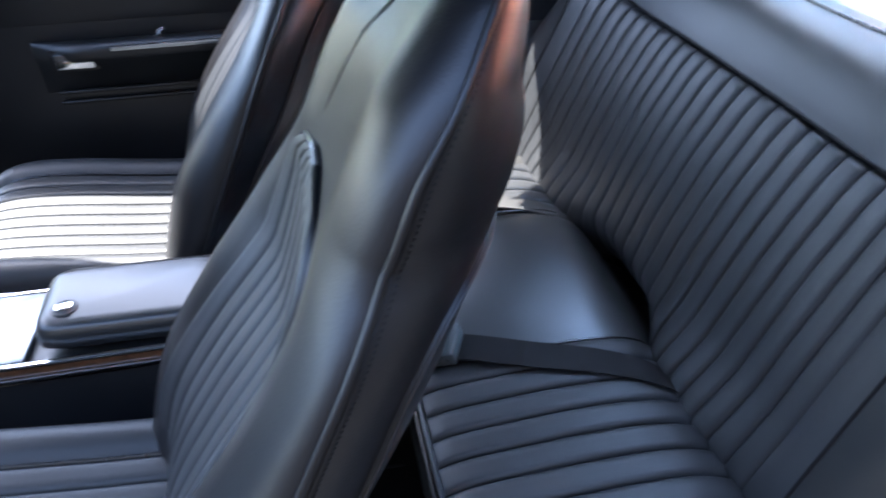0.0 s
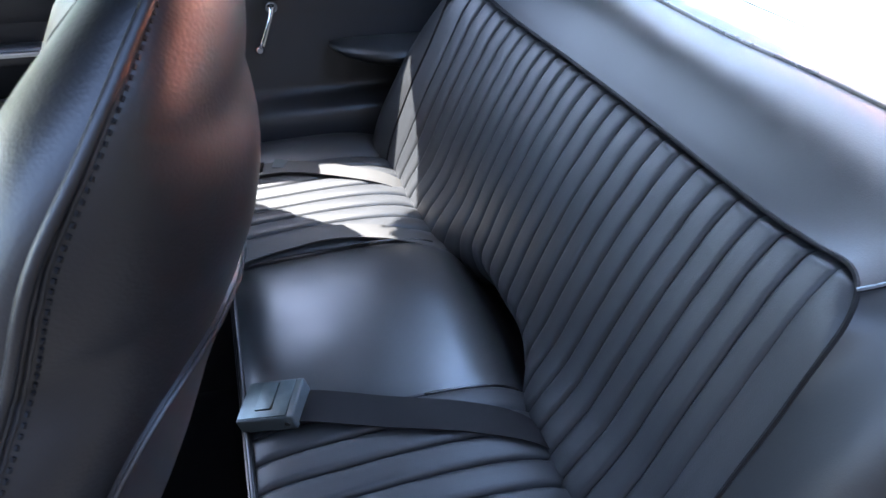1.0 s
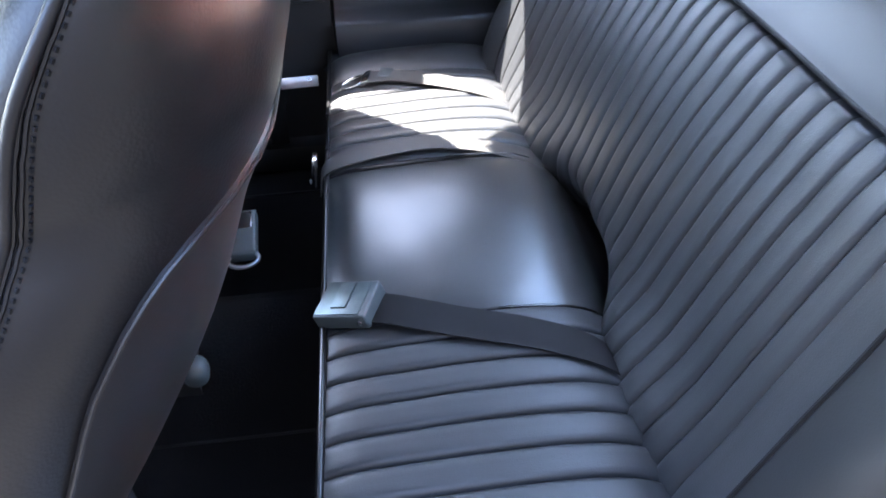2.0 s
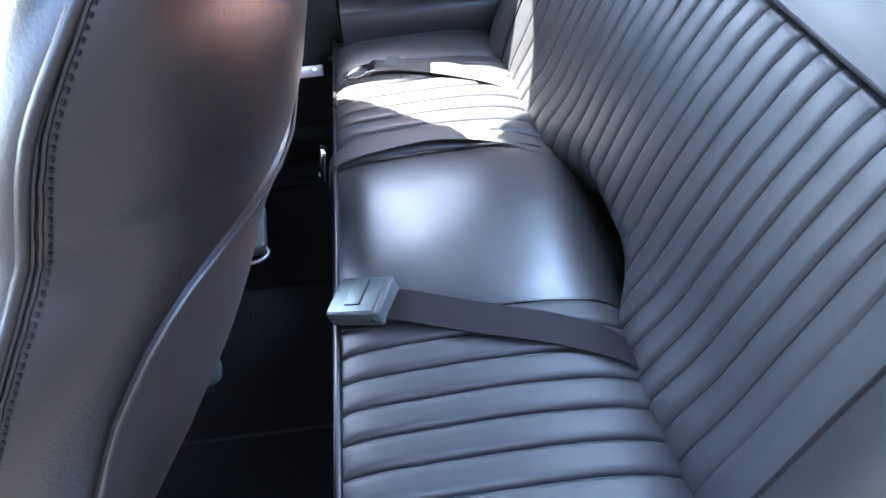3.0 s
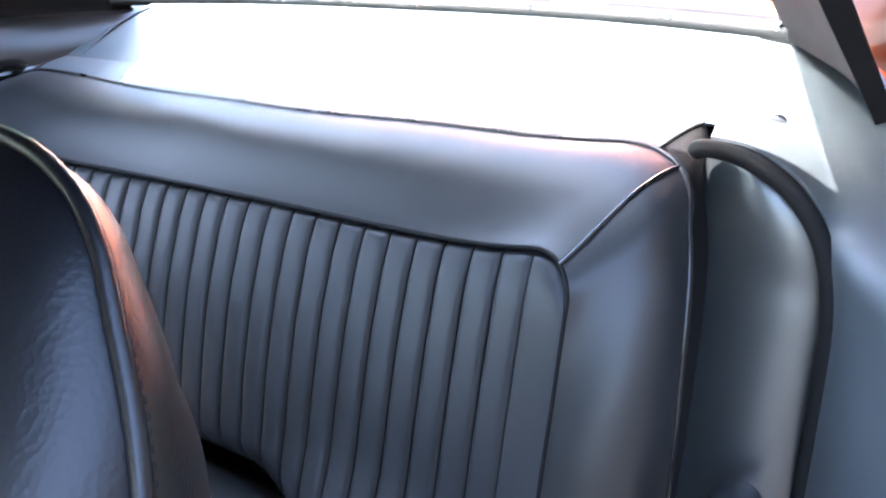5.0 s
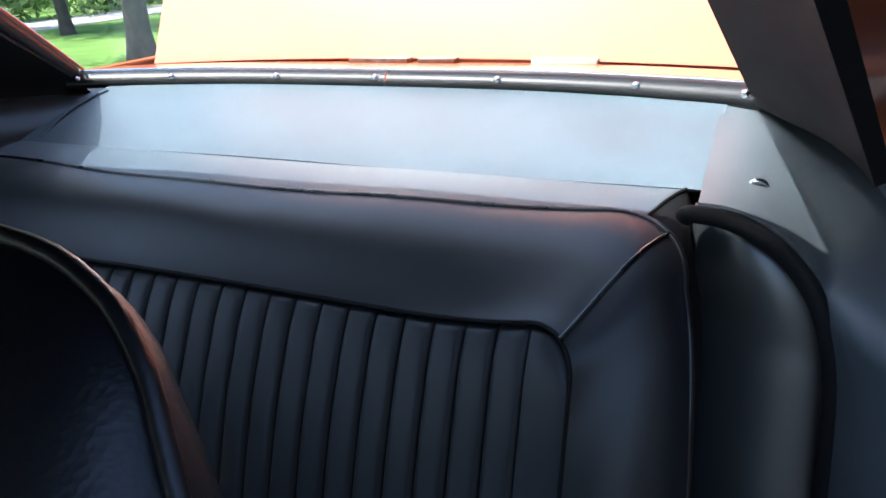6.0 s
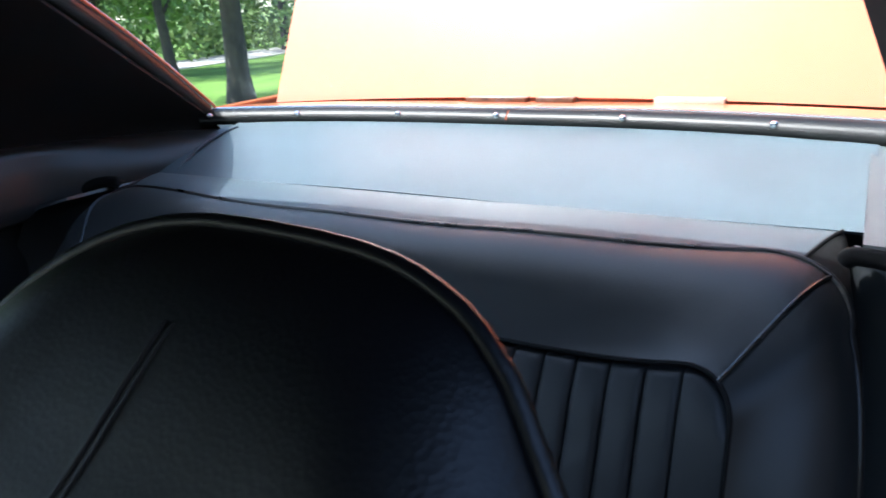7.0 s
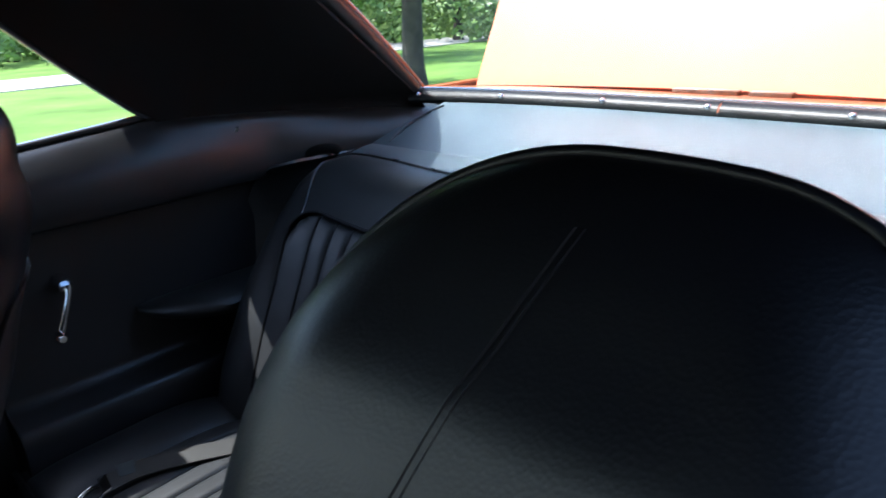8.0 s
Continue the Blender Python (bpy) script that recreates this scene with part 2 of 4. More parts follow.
for s, wall_name in ((-1, "wall_left"), (1, "wall_right")):
    sh = Shape()
    rows = quarter(s) if s > 0 else flare(s)
    sh.slab([list(reversed(r)) for r in rows], 0.004)
    # left trim gets the lightened copy for glare, right one the plain black
    root = tagged(part(wall_name, sh, FLARE_VINYL_LIT if s < 0 else TRIM), "black grained quarter trim with a rolled lip beside the rear seat", "quarter trim", kind="structure")
    # recessed lower panel
    low = Shape()
    rows = []
    for y in np.linspace(-0.14, 0.45, 24):
        prof = [(0.795, 0, 0.76), (0.790, 0, 0.62), (0.782, 0, 0.47), (0.775, 0, 0.425), (0.735, 0, 0.405), (0.715, 0, 0.385), (0.710, 0, 0.30), (0.71, 0, 0.04)]
        rows.append([(s * p.x, y, p.z) for p in spline(prof, 26)])
    if s > 0:
        low.slab([list(reversed(r)) for r in rows], 0.004)
        part("lower_panel", low, TRIM, root)
    # rounded pad closing the side behind the seat end
    pad = Shape()
    rows = []
    for z in np.linspace(0.30, 0.792, 30):
        t = max(0.0, (z - 0.62) / 0.172)
        draw = 1 - math.sqrt(max(0.0, 1 - t * t)) if t > 0 else 0.0
        line = []
        for u in np.linspace(0, 1, 20):
            out_x = 0.812 - 0.150 * draw
            x = lerp(0.640, out_x, u)
            y = -0.262 + 0.20 * max(0.0, 0.66 - z) + (0.16 if s > 0 else 0.03) * u ** 2.2 + 0.035 * math.sin(math.pi * u) ** 0.7 - 0.045 * draw
            line.append((s * x, y, z))
        rows.append(line)
    pad.slab([list(reversed(r)) for r in rows] if s < 0 else rows, 0.006)
    part("padded_panel", pad, VINYL_SMOOTH, root, "smooth padded black vinyl panel with a rounded corner")
    bead = Shape()
    bead.tube([(s * (p.x - 0.006), p.y + 0.004, p.z - 0.006) for p in spline([(0.634, -0.247, 0.801)] + ARC, 40)], 0.011, 10)
    part("bead", bead, HEADLINER, root, "soft black seal round the padded panel")
    # armrest bowl standing out of the panel
    rest = Shape()
    rings = []
    for u in np.linspace(0, 1, 16):
        y = lerp(0.185 if s > 0 else -0.02, -0.16 if s > 0 else -0.20, u)
        w = 0.018 + 0.065 * math.sqrt(min(1, u * 2.6)) * (1 - 0.25 * u)
        h = 0.006 + 0.014 * math.sqrt(min(1, u * 4))
        ring = []
        for a in np.linspace(0, 2 * math.pi, 18, endpoint=False):
            ca, sa = math.cos(a), math.sin(a)
            ring.append((s * (0.800 - w + w * ca), y,
                         (0.534 if s > 0 else 0.45) + (h * sa if sa > 0 else (h + 0.03 * min(1, u * 1.5)) * sa)))
        rings.append(ring)
    if s < 0:
        rings = []
        for u in np.linspace(0, 1, 18):
            w = 0.034 * max(0.05, 1 - u ** 5) ** 0.5
            rings.append([(-0.742 + w * math.cos(a) - 0.006 * u, lerp(-0.005, -0.135, u), 0.425 + (0.010 if math.sin(a) > 0 else 0.045) * math.sin(a) * max(0.15, 1 - u ** 6)) for a in np.linspace(0, 2 * math.pi, 22, endpoint=False)])
    rest.loft(rings)
    part("armrest", rest, VINYL_SMOOTH if s < 0 else VINYL, root, "moulded black armrest shelf on the side panel")
    if s > 0:
        part("crank_boss", Shape().tube([(0.787, 0.312, 0.634), (0.752, 0.312, 0.634)], [0.017, 0.013], 14), CHROME, root)
        part("window_crank", Shape().tube(spline([(0.745, 0.312, 0.636), (0.739, 0.317, 0.618), (0.737, 0.332, 0.580), (0.740, 0.345, 0.548)], 12), [0.010, 0.0085, 0.0075, 0.007, 0.0065, 0.0065, 0.0065, 0.0065, 0.0065, 0.007, 0.008, 0.009], 10, flat=0.7), CHROME, root, "polished chrome window crank")
        part("crank_knob", Shape().tube([(0.740, 0.347, 0.554), (0.714, 0.350, 0.554), (0.706, 0.350, 0.554)], [0.007, 0.011, 0.006], 12), CHROME, root)
    # trim screws
    for y, x, z in ((-0.352, 0.700, 0.810), (-0.058, 0.727, 0.864)):
        if s > 0:
            part("screw", Shape().tube([(x - 0.004, y, z - 0.001), (x - 0.010, y, z + 0.006)], [0.005, 0.003], 10), CHROME, root)
    if s < 0:
        hook = Shape().tube(spline([(-0.713, -0.318, 0.815), (-0.709, -0.314, 0.822), (-0.701, -0.312, 0.824), (-0.694, -0.312, 0.821), (-0.692, -0.314, 0.815)], 12), 0.0028, 8, flat=0.6)
        part("trim_clip", hook, CHROME, root, "small bright metal clip on the side trim")

# roof pillars: the broad dark sail panels between side window and rear glass
ROOF_Z = 1.235


def glass_edge(z):
    """Half width and depth of the rear glass opening at a height."""
    t = (z - 0.885) / (ROOF_Z - 0.02 - 0.885)
    return lerp(0.690, 0.575, t), lerp(-0.548, -0.050, t)


def window_rear_edge(z):
    t = max(0.0, (z - 0.903) / (ROOF_Z - 0.903))
    return lerp(0.800, 0.640, t), lerp(0.078, 0.50, t ** 0.92)


def pillar_rows(s):
    """Rows from the foot of a pillar to the roof; the left one ends where the door window begins."""
    rows = []
    for k in np.linspace(0, 1, 22):
        line = []
        for u in np.linspace(0, 1.0 if s > 0 else 0.72, 16):
            foot = 0.80 if s > 0 else 0.868 + 0.045 * u
            z = lerp(foot, ROOF_Z, k)
            gx, gy = glass_edge(max(z, 0.885))
            wx, wy = window_rear_edge(max(z, 0.89))
            if z < 0.885 and s > 0:
                gx, gy = gx + 0.01, gy - 0.07 * (0.885 - z) / 0.085
            line.append((s * (lerp(gx, wx, u) + 0.045 * math.sin(math.pi * u)), lerp(gy, wy, u), z))
        rows.append(line)
    return rows


for s, name in ((-1, "pillar_left"), (1, "pillar_right")):
    rows = pillar_rows(s)
    sh = Shape().slab([list(reversed(r)) for r in rows] if s > 0 else rows, -0.014)
    pil = tagged(part(name, sh, HEADLINER), "wide black roof pillar between side window and rear glass", "roof pillar", kind="structure")
    if s < 0:
        foot_line, edge = [Vector(p) for p in rows[0]], [Vector(p) for p in flare(-1)[12]]
        strip = [[foot_line[i].lerp(edge[min(26, int(i * 1.8))] + Vector((0.004, 0, 0.002)), w) for i in range(14)] for w in np.linspace(0, 1, 6)]
        # lightened like the left quarter trim, glare put into its colour
        part("pillar_foot", Shape().slab(strip, 0.004), FLARE_VINYL_LIT, pil, "sloping trim between pillar and quarter")

# unseen front of the roof is stretched forward and down to shade the seats
roof_rows = []
for y in np.linspace(-0.06, 1.55, 34):
    half = 0.615 + 0.085 * min(1.0, max(0.0, (0.50 - y) / 0.10))
    roof_rows.append([(x, y, ROOF_Z - 0.012 + 0.045 * (1 - (x / 0.62) ** 2) - 0.42 * max(0, (y - 1.0)) ** 2) for x in np.linspace(-half, half, 27)])
tagged(part("ceiling", Shape().slab(roof_rows, -0.02), HEADLINER), "plain black vinyl headliner", "headliner", kind="structure")

# ---- rear glass and its sill ----
def sill_y(x):
    """The rear glass bows back in the middle."""
    return -0.674 + 0.132 * (abs(x) / 0.690) ** 2.6


def sill_z(x):
    return 0.874 + 0.008 * (abs(x) / 0.690) ** 2


win = tagged(new("window_rear"), "wide curved rear window with a dark metal lower trim", "rear window", kind="structure")
rows = []
for t in np.linspace(0, 1, 14):
    hw = lerp(0.690, 0.575, t)
    rows.append([(hw * u, lerp(sill_y(0.690 * u), -0.05, t) , lerp(sill_z(0.690 * u) + 0.012, ROOF_Z - 0.005, t) + 0.02 * math.sin(math.pi * t)) for u in np.linspace(-1, 1, 28)])
pane = part("pane", Shape().slab(rows, 0.004), GLASS, win, "clear curved glass")
pane.visible_shadow = False
for s in (-1, 1):
    pts = [(s * lerp(0.690, 0.575, t), lerp(sill_y(0.690), -0.05, t), lerp(sill_z(0.690) + 0.012, ROOF_Z - 0.005, t) + 0.02 * math.sin(math.pi * t)) for t in np.linspace(0, 1, 20)]
    part("seal", Shape().tube([(x + s * 0.010, y, z) for x, y, z in pts], 0.022, 10), RUBBER, win)
    part("paint_edge", Shape().tube([(x - s * 0.006, y - 0.022, z + 0.006) for x, y, z in pts], 0.0035, 6), PAINT, win, "orange-red painted roof edge")
# lower trim in two lengths with a butt joint
for a, b in ((-0.692, -0.0235), (-0.0205, 0.692)):
    rows = []
    for x in np.linspace(a, b, 30):
        y, z = sill_y(x), sill_z(x)
        prof = [(0, y + 0.020, z - 0.020), (0, y + 0.024, z - 0.012), (0, y + 0.020, z), (0, y + 0.008, z + 0.010), (0, y - 0.006, z + 0.014), (0, y - 0.016, z + 0.012)]
        rows.append([(x, p.y, p.z) for p in spline(prof, 14)])
    part("sill_trim", Shape().slab([list(reversed(r)) for r in rows], -0.002), SILL_BLACK, win, "black painted metal strip held by screws")
part("inner_bead", Shape().tube([(x, sill_y(x) - 0.010, sill_z(x) + 0.013) for x in np.linspace(-0.684, 0.684, 50)], 0.004, 6), CHROME, win)
for x in (0.672, 0.472, 0.228, 0.0, -0.256, -0.508, -0.672):
    x2 = max(-0.68, min(0.68, x))
    y, z = sill_y(x2) + 0.019, sill_z(x2) + 0.001
    part("screw", Shape().tube([(x2, y - 0.002, z - 0.001), (x2, y + 0.003, z + 0.002), (x2, y + 0.005, z + 0.003)], [0.0068, 0.0060, 0.0025], 12), CHROME, win)

# ---- parcel shelf ----
rows = []
for t in np.linspace(0, 1, 16):
    line = []
    for u in np.linspace(-1, 1, 40):
        x = u * (lerp(0.618, 0.606, t) if u > 0 else 0.650)
        yb = sill_y(x) + 0.024
        y = lerp(-0.330, yb, t)
        z = lerp(0.797, sill_z(x) - 0.019, t ** 0.9) + 0.0012 * math.sin(x * 9 + 1) * (1 - t)
        line.append((x, y, z))
    rows.append(line)
shelf = tagged(part("parcel_shelf", Shape().slab([list(reversed(r)) for r in rows], -0.004), SHELF_VINYL_LIT), "black vinyl-covered parcel shelf below the rear glass", "parcel shelf")
part("welt", Shape().tube([(0.577, -0.345, 0.805), (0.590, -0.40, 0.8265), (0.597, -0.45, 0.8415), (0.598, -0.50, 0.8515), (0.590, -0.535, 0.858)], 0.0032, 6), PIPING, shelf)
part("rear_welt", Shape().tube([(x, sill_y(x) + 0.026, sill_z(x) - 0.018) for x in np.linspace(-0.60, 0.60, 50)], 0.003, 6), PIPING, shelf)
part("front_flap", Shape().slab([[(x, y, z + 0.0006 * math.sin(x * 31) + 0.001 * math.sin(x * 13 + 2)) for x in np.linspace(0.60, -0.60, 60)] for y, z in ((-0.335, 0.7985), (-0.345, 0.8003), (-0.352, 0.8018))], 0.001), SHELF_VINYL_LIT, shelf)

# ---- rear deck outside: body panel and raised boot lid ----
car = thing("car_body", "orange-red painted body of a two-door coupe", "car body")
rows = []
for t in np.linspace(0, 1, 5):
    rows.append([(x, sill_y(x) - 0.03 - 0.13 * t, sill_z(x) + 0.004 - 0.010 * t) for x in np.linspace(-0.70, 0.70, 30)])
part("rear_deck", Shape().slab(rows, 0.01), PAINT, car)
lid = Shape()
rows = []
for t in np.linspace(0, 1, 16):
    line = []
    for u in np.linspace(-1, 1, 30):
        x = u * 0.715
        y = -0.80 - 0.42 * t - 0.03 * (1 - u * u)
        z = 0.875 + 0.85 * t - 0.05 * t * t + 0.012 * (1 - u * u)
        line.append((x, y, z))
    rows.append(line)
lid.slab(rows, -0.025)
boot = part("boot_lid", lid, PAINT, car, "raised boot lid in glossy orange-red paint")
for x0, x1 in ((0.002, 0.147), (-0.106, -0.021), (-0.40, -0.27)):
    a, b = sorted((x0, x1))
    # brown stands for plates in shade, cream for the sunlit one
    part("hinge_plate", Shape().box(((a + b) / 2, -0.815, 0.884), (b - a, 0.03, 0.012), 0.003), WOOD_AND_SHADE if b > -0.2 else PLATE_LIT, car)
for s in (-1, 1):
    # outer skins of the quarters, below the windows
    rows = []
    for y in np.linspace(-1.6, 0.46 if s > 0 else -0.14, 20):
        rows.append([(s * p.x, y, p.z) for p in spline([(0.82, 0, 0.868), (0.87, 0, 0.862), (0.915, 0, 0.80), (0.955, 0, 0.62), (0.96, 0, 0.40), (0.94, 0, 0.15), (0.88, 0, -0.05)], 18)])
    part("quarter_skin", Shape().slab([list(reversed(r)) for r in rows] if s > 0 else rows, 0.006), PAINT, car)
rows = []
for y in np.linspace(-0.06, 1.56, 20):
    rows.append([(x, y, ROOF_Z + 0.016 + 0.055 * (1 - (x / 0.65) ** 2) - 0.42 * max(0, y - 1.0) ** 2) for x in np.linspace(-0.63, 0.63, 21)])
part("roof_skin", Shape().slab(rows, 0.012), PAINT, car)
for s in (-1, 1):
    rows = []
    for z in np.linspace(0.86, ROOF_Z + 0.026, 10):
        gx, gy = glass_edge(max(z, 0.885))
        wx, wy = window_rear_edge(max(z, 0.89))
        rows.append([(s * (lerp(gx, wx, u) + 0.055 + 0.045 * math.sin(math.pi * u)), lerp(gy - 0.03, wy, u), z) for u in np.linspace(0, 1 if s > 0 else 0.70, 8)])
    part("sail_skin", Shape().slab([list(reversed(r)) for r in rows] if s < 0 else rows, -0.006), PAINT, car)
# tail panel, boot sides and the outer skin of the passenger door
rows = [[(x, -1.60 - 0.05 * (1 - (x / 0.94) ** 2), z) for x in np.linspace(-0.94, 0.94, 21)] for z in np.linspace(0.20, 0.86, 8)]
part("tail_panel", Shape().slab(rows, 0.012), PAINT, car)
part("boot_floor", Shape().box((0, -1.16, 0.22), (1.80, 0.84, 0.02), 0.004), TRIM, car)
rows = []
for y in np.linspace(0.468, 1.46, 14):
    rows.append([(p.x, y, p.z) for p in spline([(0.812, 0, 0.830), (0.87, 0, 0.826), (0.915, 0, 0.77), (0.955, 0, 0.60), (0.96, 0, 0.40), (0.94, 0, 0.15), (0.90, 0, 0.02)], 18)])
door_skin_rows = [list(reversed(r)) for r in rows]
# side window seals
for s in (1,):
    pts = [(s * (window_rear_edge(z)[0] + 0.004), window_rear_edge(z)[1] + 0.004, z) for z in np.linspace(0.903, ROOF_Z, 20)]
    part("window_channel", Shape().tube(pts, 0.007, 8), STEEL, car, "bright window channel")
    part("sill_seal", Shape().tube([(s * 0.802, y, 0.906 - max(0, y - 0.08) * 0.09) for y in np.linspace(0.08, 0.46, 12)], 0.006, 8), RUBBER, car)
    part("sill_bright", Shape().tube([(s * 0.818, y, 0.905 - max(0, y - 0.08) * 0.09) for y in np.linspace(0.07, 0.46, 12)], 0.006, 8), CHROME, car)

# ---- passenger door, dash wall and sills ----
door = tagged(new("door_1"), "closed black vinyl door panel with a long armrest and bright handle", "car door", kind="structure")
rows = []
for y in np.linspace(0.458, 1.45, 30):
    up = 0.045 * max(0.0, 1 - (y - 0.458) / 0.25) ** 1.5
    prof = [(0.80, 0, 0.825 + up), (0.745, 0, 0.826 + up), (0.722, 0, 0.80 + up), (0.728, 0, 0.72), (0.752, 0, 0.64), (0.757, 0, 0.60), (0.757, 0, 0.30), (0.75, 0, 0.06)]
    rows.append([(p.x, y, p.z) for p in spline(prof, 26)])
part("door_panel", Shape().slab([list(reversed(r)) for r in rows], 0.005), TRIM, door)
rest = Shape()
rings = []
for y in np.linspace(0.50, 1.18, 24):
    d = 0.055 * min(1.0, (1.20 - y) / 0.10) * min(1.0, 0.4 + (y - 0.50) / 0.1)
    rings.append([(0.757 - d * p.x, y, p.z) for p in spline([(-0.1, 0, 0.592), (0.6, 0, 0.598), (1, 0, 0.588), (1.0, 0, 0.566), (0.75, 0, 0.545), (-0.1, 0, 0.470)], 16)])
rest.loft(rings)
part("armrest", rest, VINYL, door, "long padded black armrest")
part("outer_skin", Shape().slab(door_skin_rows, 0.006), PAINT, door, "orange-red painted outer door skin")
part("armrest_strip", Shape().box((0.700, 0.83, 0.586), (0.012, 0.34, 0.010), 0.003), STEEL, door, "bright strip along the armrest")
part("door_handle", Shape().box((0.712, 1.087, 0.560), (0.012, 0.085, 0.036), 0.006), CHROME, door, "chrome paddle door handle")
part("handle_cup", Shape().box((0.720, 1.090, 0.560), (0.010, 0.105, 0.052), 0.006), TRIM, door)
part("lock_knob", Shape().tube([(0.728, 0.895, 0.594), (0.728, 0.895, 0.612), (0.722, 0.882, 0.617)], [0.005, 0.006, 0.005], 10), CHROME, door)
for z in (0.475, 0.45):
    part("moulding", Shape().tube([(0.752 - 0.004, y, z) for y in np.linspace(0.47, 1.15, 20)], 0.005, 8), TRIM, door)
tagged(part("wall_front", Shape().box((0, 1.62, 0.45), (1.5, 0.05, 0.86), 0.02), TRIM), "plain black dashboard wall", "dashboard", kind="structure")
tagged(part("sill_right", Shape().box((0.745, 0.95, 0.06), (0.09, 1.1, 0.07), 0.01), TRIM), "black door sill", "door sill", kind="structure")
tagged(part("sill_left", Shape().box((-0.80, 0.95, 0.04), (0.10, 1.1, 0.07), 0.01), STEEL), "ribbed metal door sill plate", "door sill", kind="structure")

for nm, c_, sz in (("wall_rear", (0, -0.715, 0.432), (1.62, 0.03, 0.845)), ("wall_rear_left", (-0.895, -0.42, 0.42), (0.02, 0.60, 0.76)), ("wall_rear_right", (0.87, -0.10, 0.42), (0.02, 1.24, 0.82))):
    tagged(part(nm, Shape().box(c_, sz, 0.004), HEADLINER), "plain black inner body panel behind the trim", "body panel", kind="structure")


# ---- rear seat back ----
PITCH = 0.0412
PANEL_X = 0.548


BACK_Y = [(0.255, 0.046), (0.30, 0.043), (0.35, 0.036), (0.40, 0.025), (0.45, 0.010), (0.50, -0.008), (0.55, -0.029), (0.585, -0.046), (0.62, -0.066), (0.65, -0.083), (0.69, -0.113)]
EDGE_Y = [(0.255, 0.066), (0.30, 0.064), (0.35, 0.056), (0.40, 0.043), (0.45, 0.026), (0.50, 0.008), (0.55, -0.012), (0.60, -0.030), (0.65, -0.050), (0.69, -0.078)]


# how far the foot of the backrest rolls under in the middle and comes forward beside it
FOOT_MID = [(0.255, -0.080), (0.30, -0.034), (0.345, -0.002), (0.37, 0.005), (0.41, 0.002), (0.50, 0.0)]
FOOT_BESIDE = [(0.255, 0.030), (0.30, 0.043), (0.345, 0.030), (0.37, 0.018), (0.41, 0.005), (0.50, 0.0)]


# the right end of the backrest stands further forward
RIGHT_FORWARD = [(0.255, 0.022), (0.36, 0.030), (0.446, 0.027), (0.521, 0.019), (0.61, 0.008), (0.69, 0.0)]


def foot_roll(z, u):
    a = min(1.0, max(0.0, (u - 0.12) / 0.38))
    return lerp(curve_at(FOOT_MID, z), curve_at(FOOT_BESIDE, z), a * a * (3 - 2 * a)) * (1 - max(0.0, u - 0.7) / 0.4)


def back_point(s, x=0.0):
    """Front of the rear backrest: s from 0 at its foot to 1 at the top seam."""
    z = lerp(0.255, 0.690, s)
    u = abs(x) / 0.54
    y = lerp(curve_at(BACK_Y, z), curve_at(EDGE_Y, z), u ** 2.6) + foot_roll(z, u)
    if x > 0:
        y += curve_at(RIGHT_FORWARD, z) * u ** 3
    return Vector((x, y, z + 0.042 * u ** 5 * s))


def back_normal(s):
    a, b = back_point(max(0, s - 0.03), 0.25), back_point(min(1, s + 0.03), 0.25)
    t = (b - a).normalized()
    return Vector((0, t.z, -t.y))


rear_back = rear_cushion = thing("rear_seat", "black vinyl rear bench seat with pleats and a smooth middle", "rear seat", at=(0, 0.25, FLOOR_Z))
cols = []
n_pl = 24
for k in range(n_pl):
    for f in STEPS:
        cols.append((-n_pl * PITCH / 2 + (k + f) * PITCH, f))
cols.append((n_pl * PITCH / 2, 0.0))
rim_cols = [(0.4952, 0.10), (0.500, 0.25), (0.512, 0.5), (0.530, 0.5), (0.543, 0.5), (0.5490, 0.12), (0.556, 0.0)]
cols = [(-x, f) for x, f in reversed(rim_cols)] + cols + rim_cols
rows = []
for s in list(np.linspace(0, 0.966, 42)) + [0.972, 0.978, 0.983, 0.992, 1.005, 1.02]:
    nrm = back_normal(min(1, s))
    end = 1 - 0.35 * min(1.0, max(0.0, (s - 0.968) / 0.014)) ** 2
    top = min(1.0, max(0.0, (s - 0.80) / 0.08))
    row = []
    for x, f in cols:
        h = 0.0066 * puff(f) * end
        corner = top * (max(0.0, abs(x) - 0.488) / 0.060) ** 2 + (max(0.0, s - 0.88) / 0.12) ** 2
        h -= 0.016 * min(1.0, max(0.0, (corner - 0.80) / 0.25)) + 0.05 * min(1.0, max(0.0, (corner - 1.1) / 0.9))
        rag = 0.00025 * noise.noise(Vector((x * 40, s * 9, 0)))
        row.append(back_point(s, x) + nrm * (h + rag))
    rows.append(row)
part("pleated_panel", Shape().slab(rows, -0.02), VINYL_WEAVE, rear_back, "vertically pleated woven-grain vinyl panel")


stitches = Shape()
for k in range(7):
    x = -n_pl * PITCH / 2 + k * PITCH + 0.0016
    run = [back_point(s, x) + back_normal(s) * 0.0012 for s in np.linspace(0.10, 0.97, 150)]
    for a, b in zip(run[::2], run[1::2]):
        stitches.tube([a, a.lerp(b, 0.85)], 0.0005, 4)
part("stitching", stitches, THREAD, rear_back, "fine stitches along the pleats", tidy=False)["kind"] = "stuff"


SIDE_X = [(0.25, 0.672), (0.50, 0.668), (0.60, 0.664), (0.65, 0.660), (0.70, 0.652), (0.74, 0.640)]
SIDE_Y = [(0.25, -0.080), (0.40, -0.085), (0.50, -0.088), (0.60, -0.096), (0.65, -0.112), (0.70, -0.140), (0.74, -0.172)]


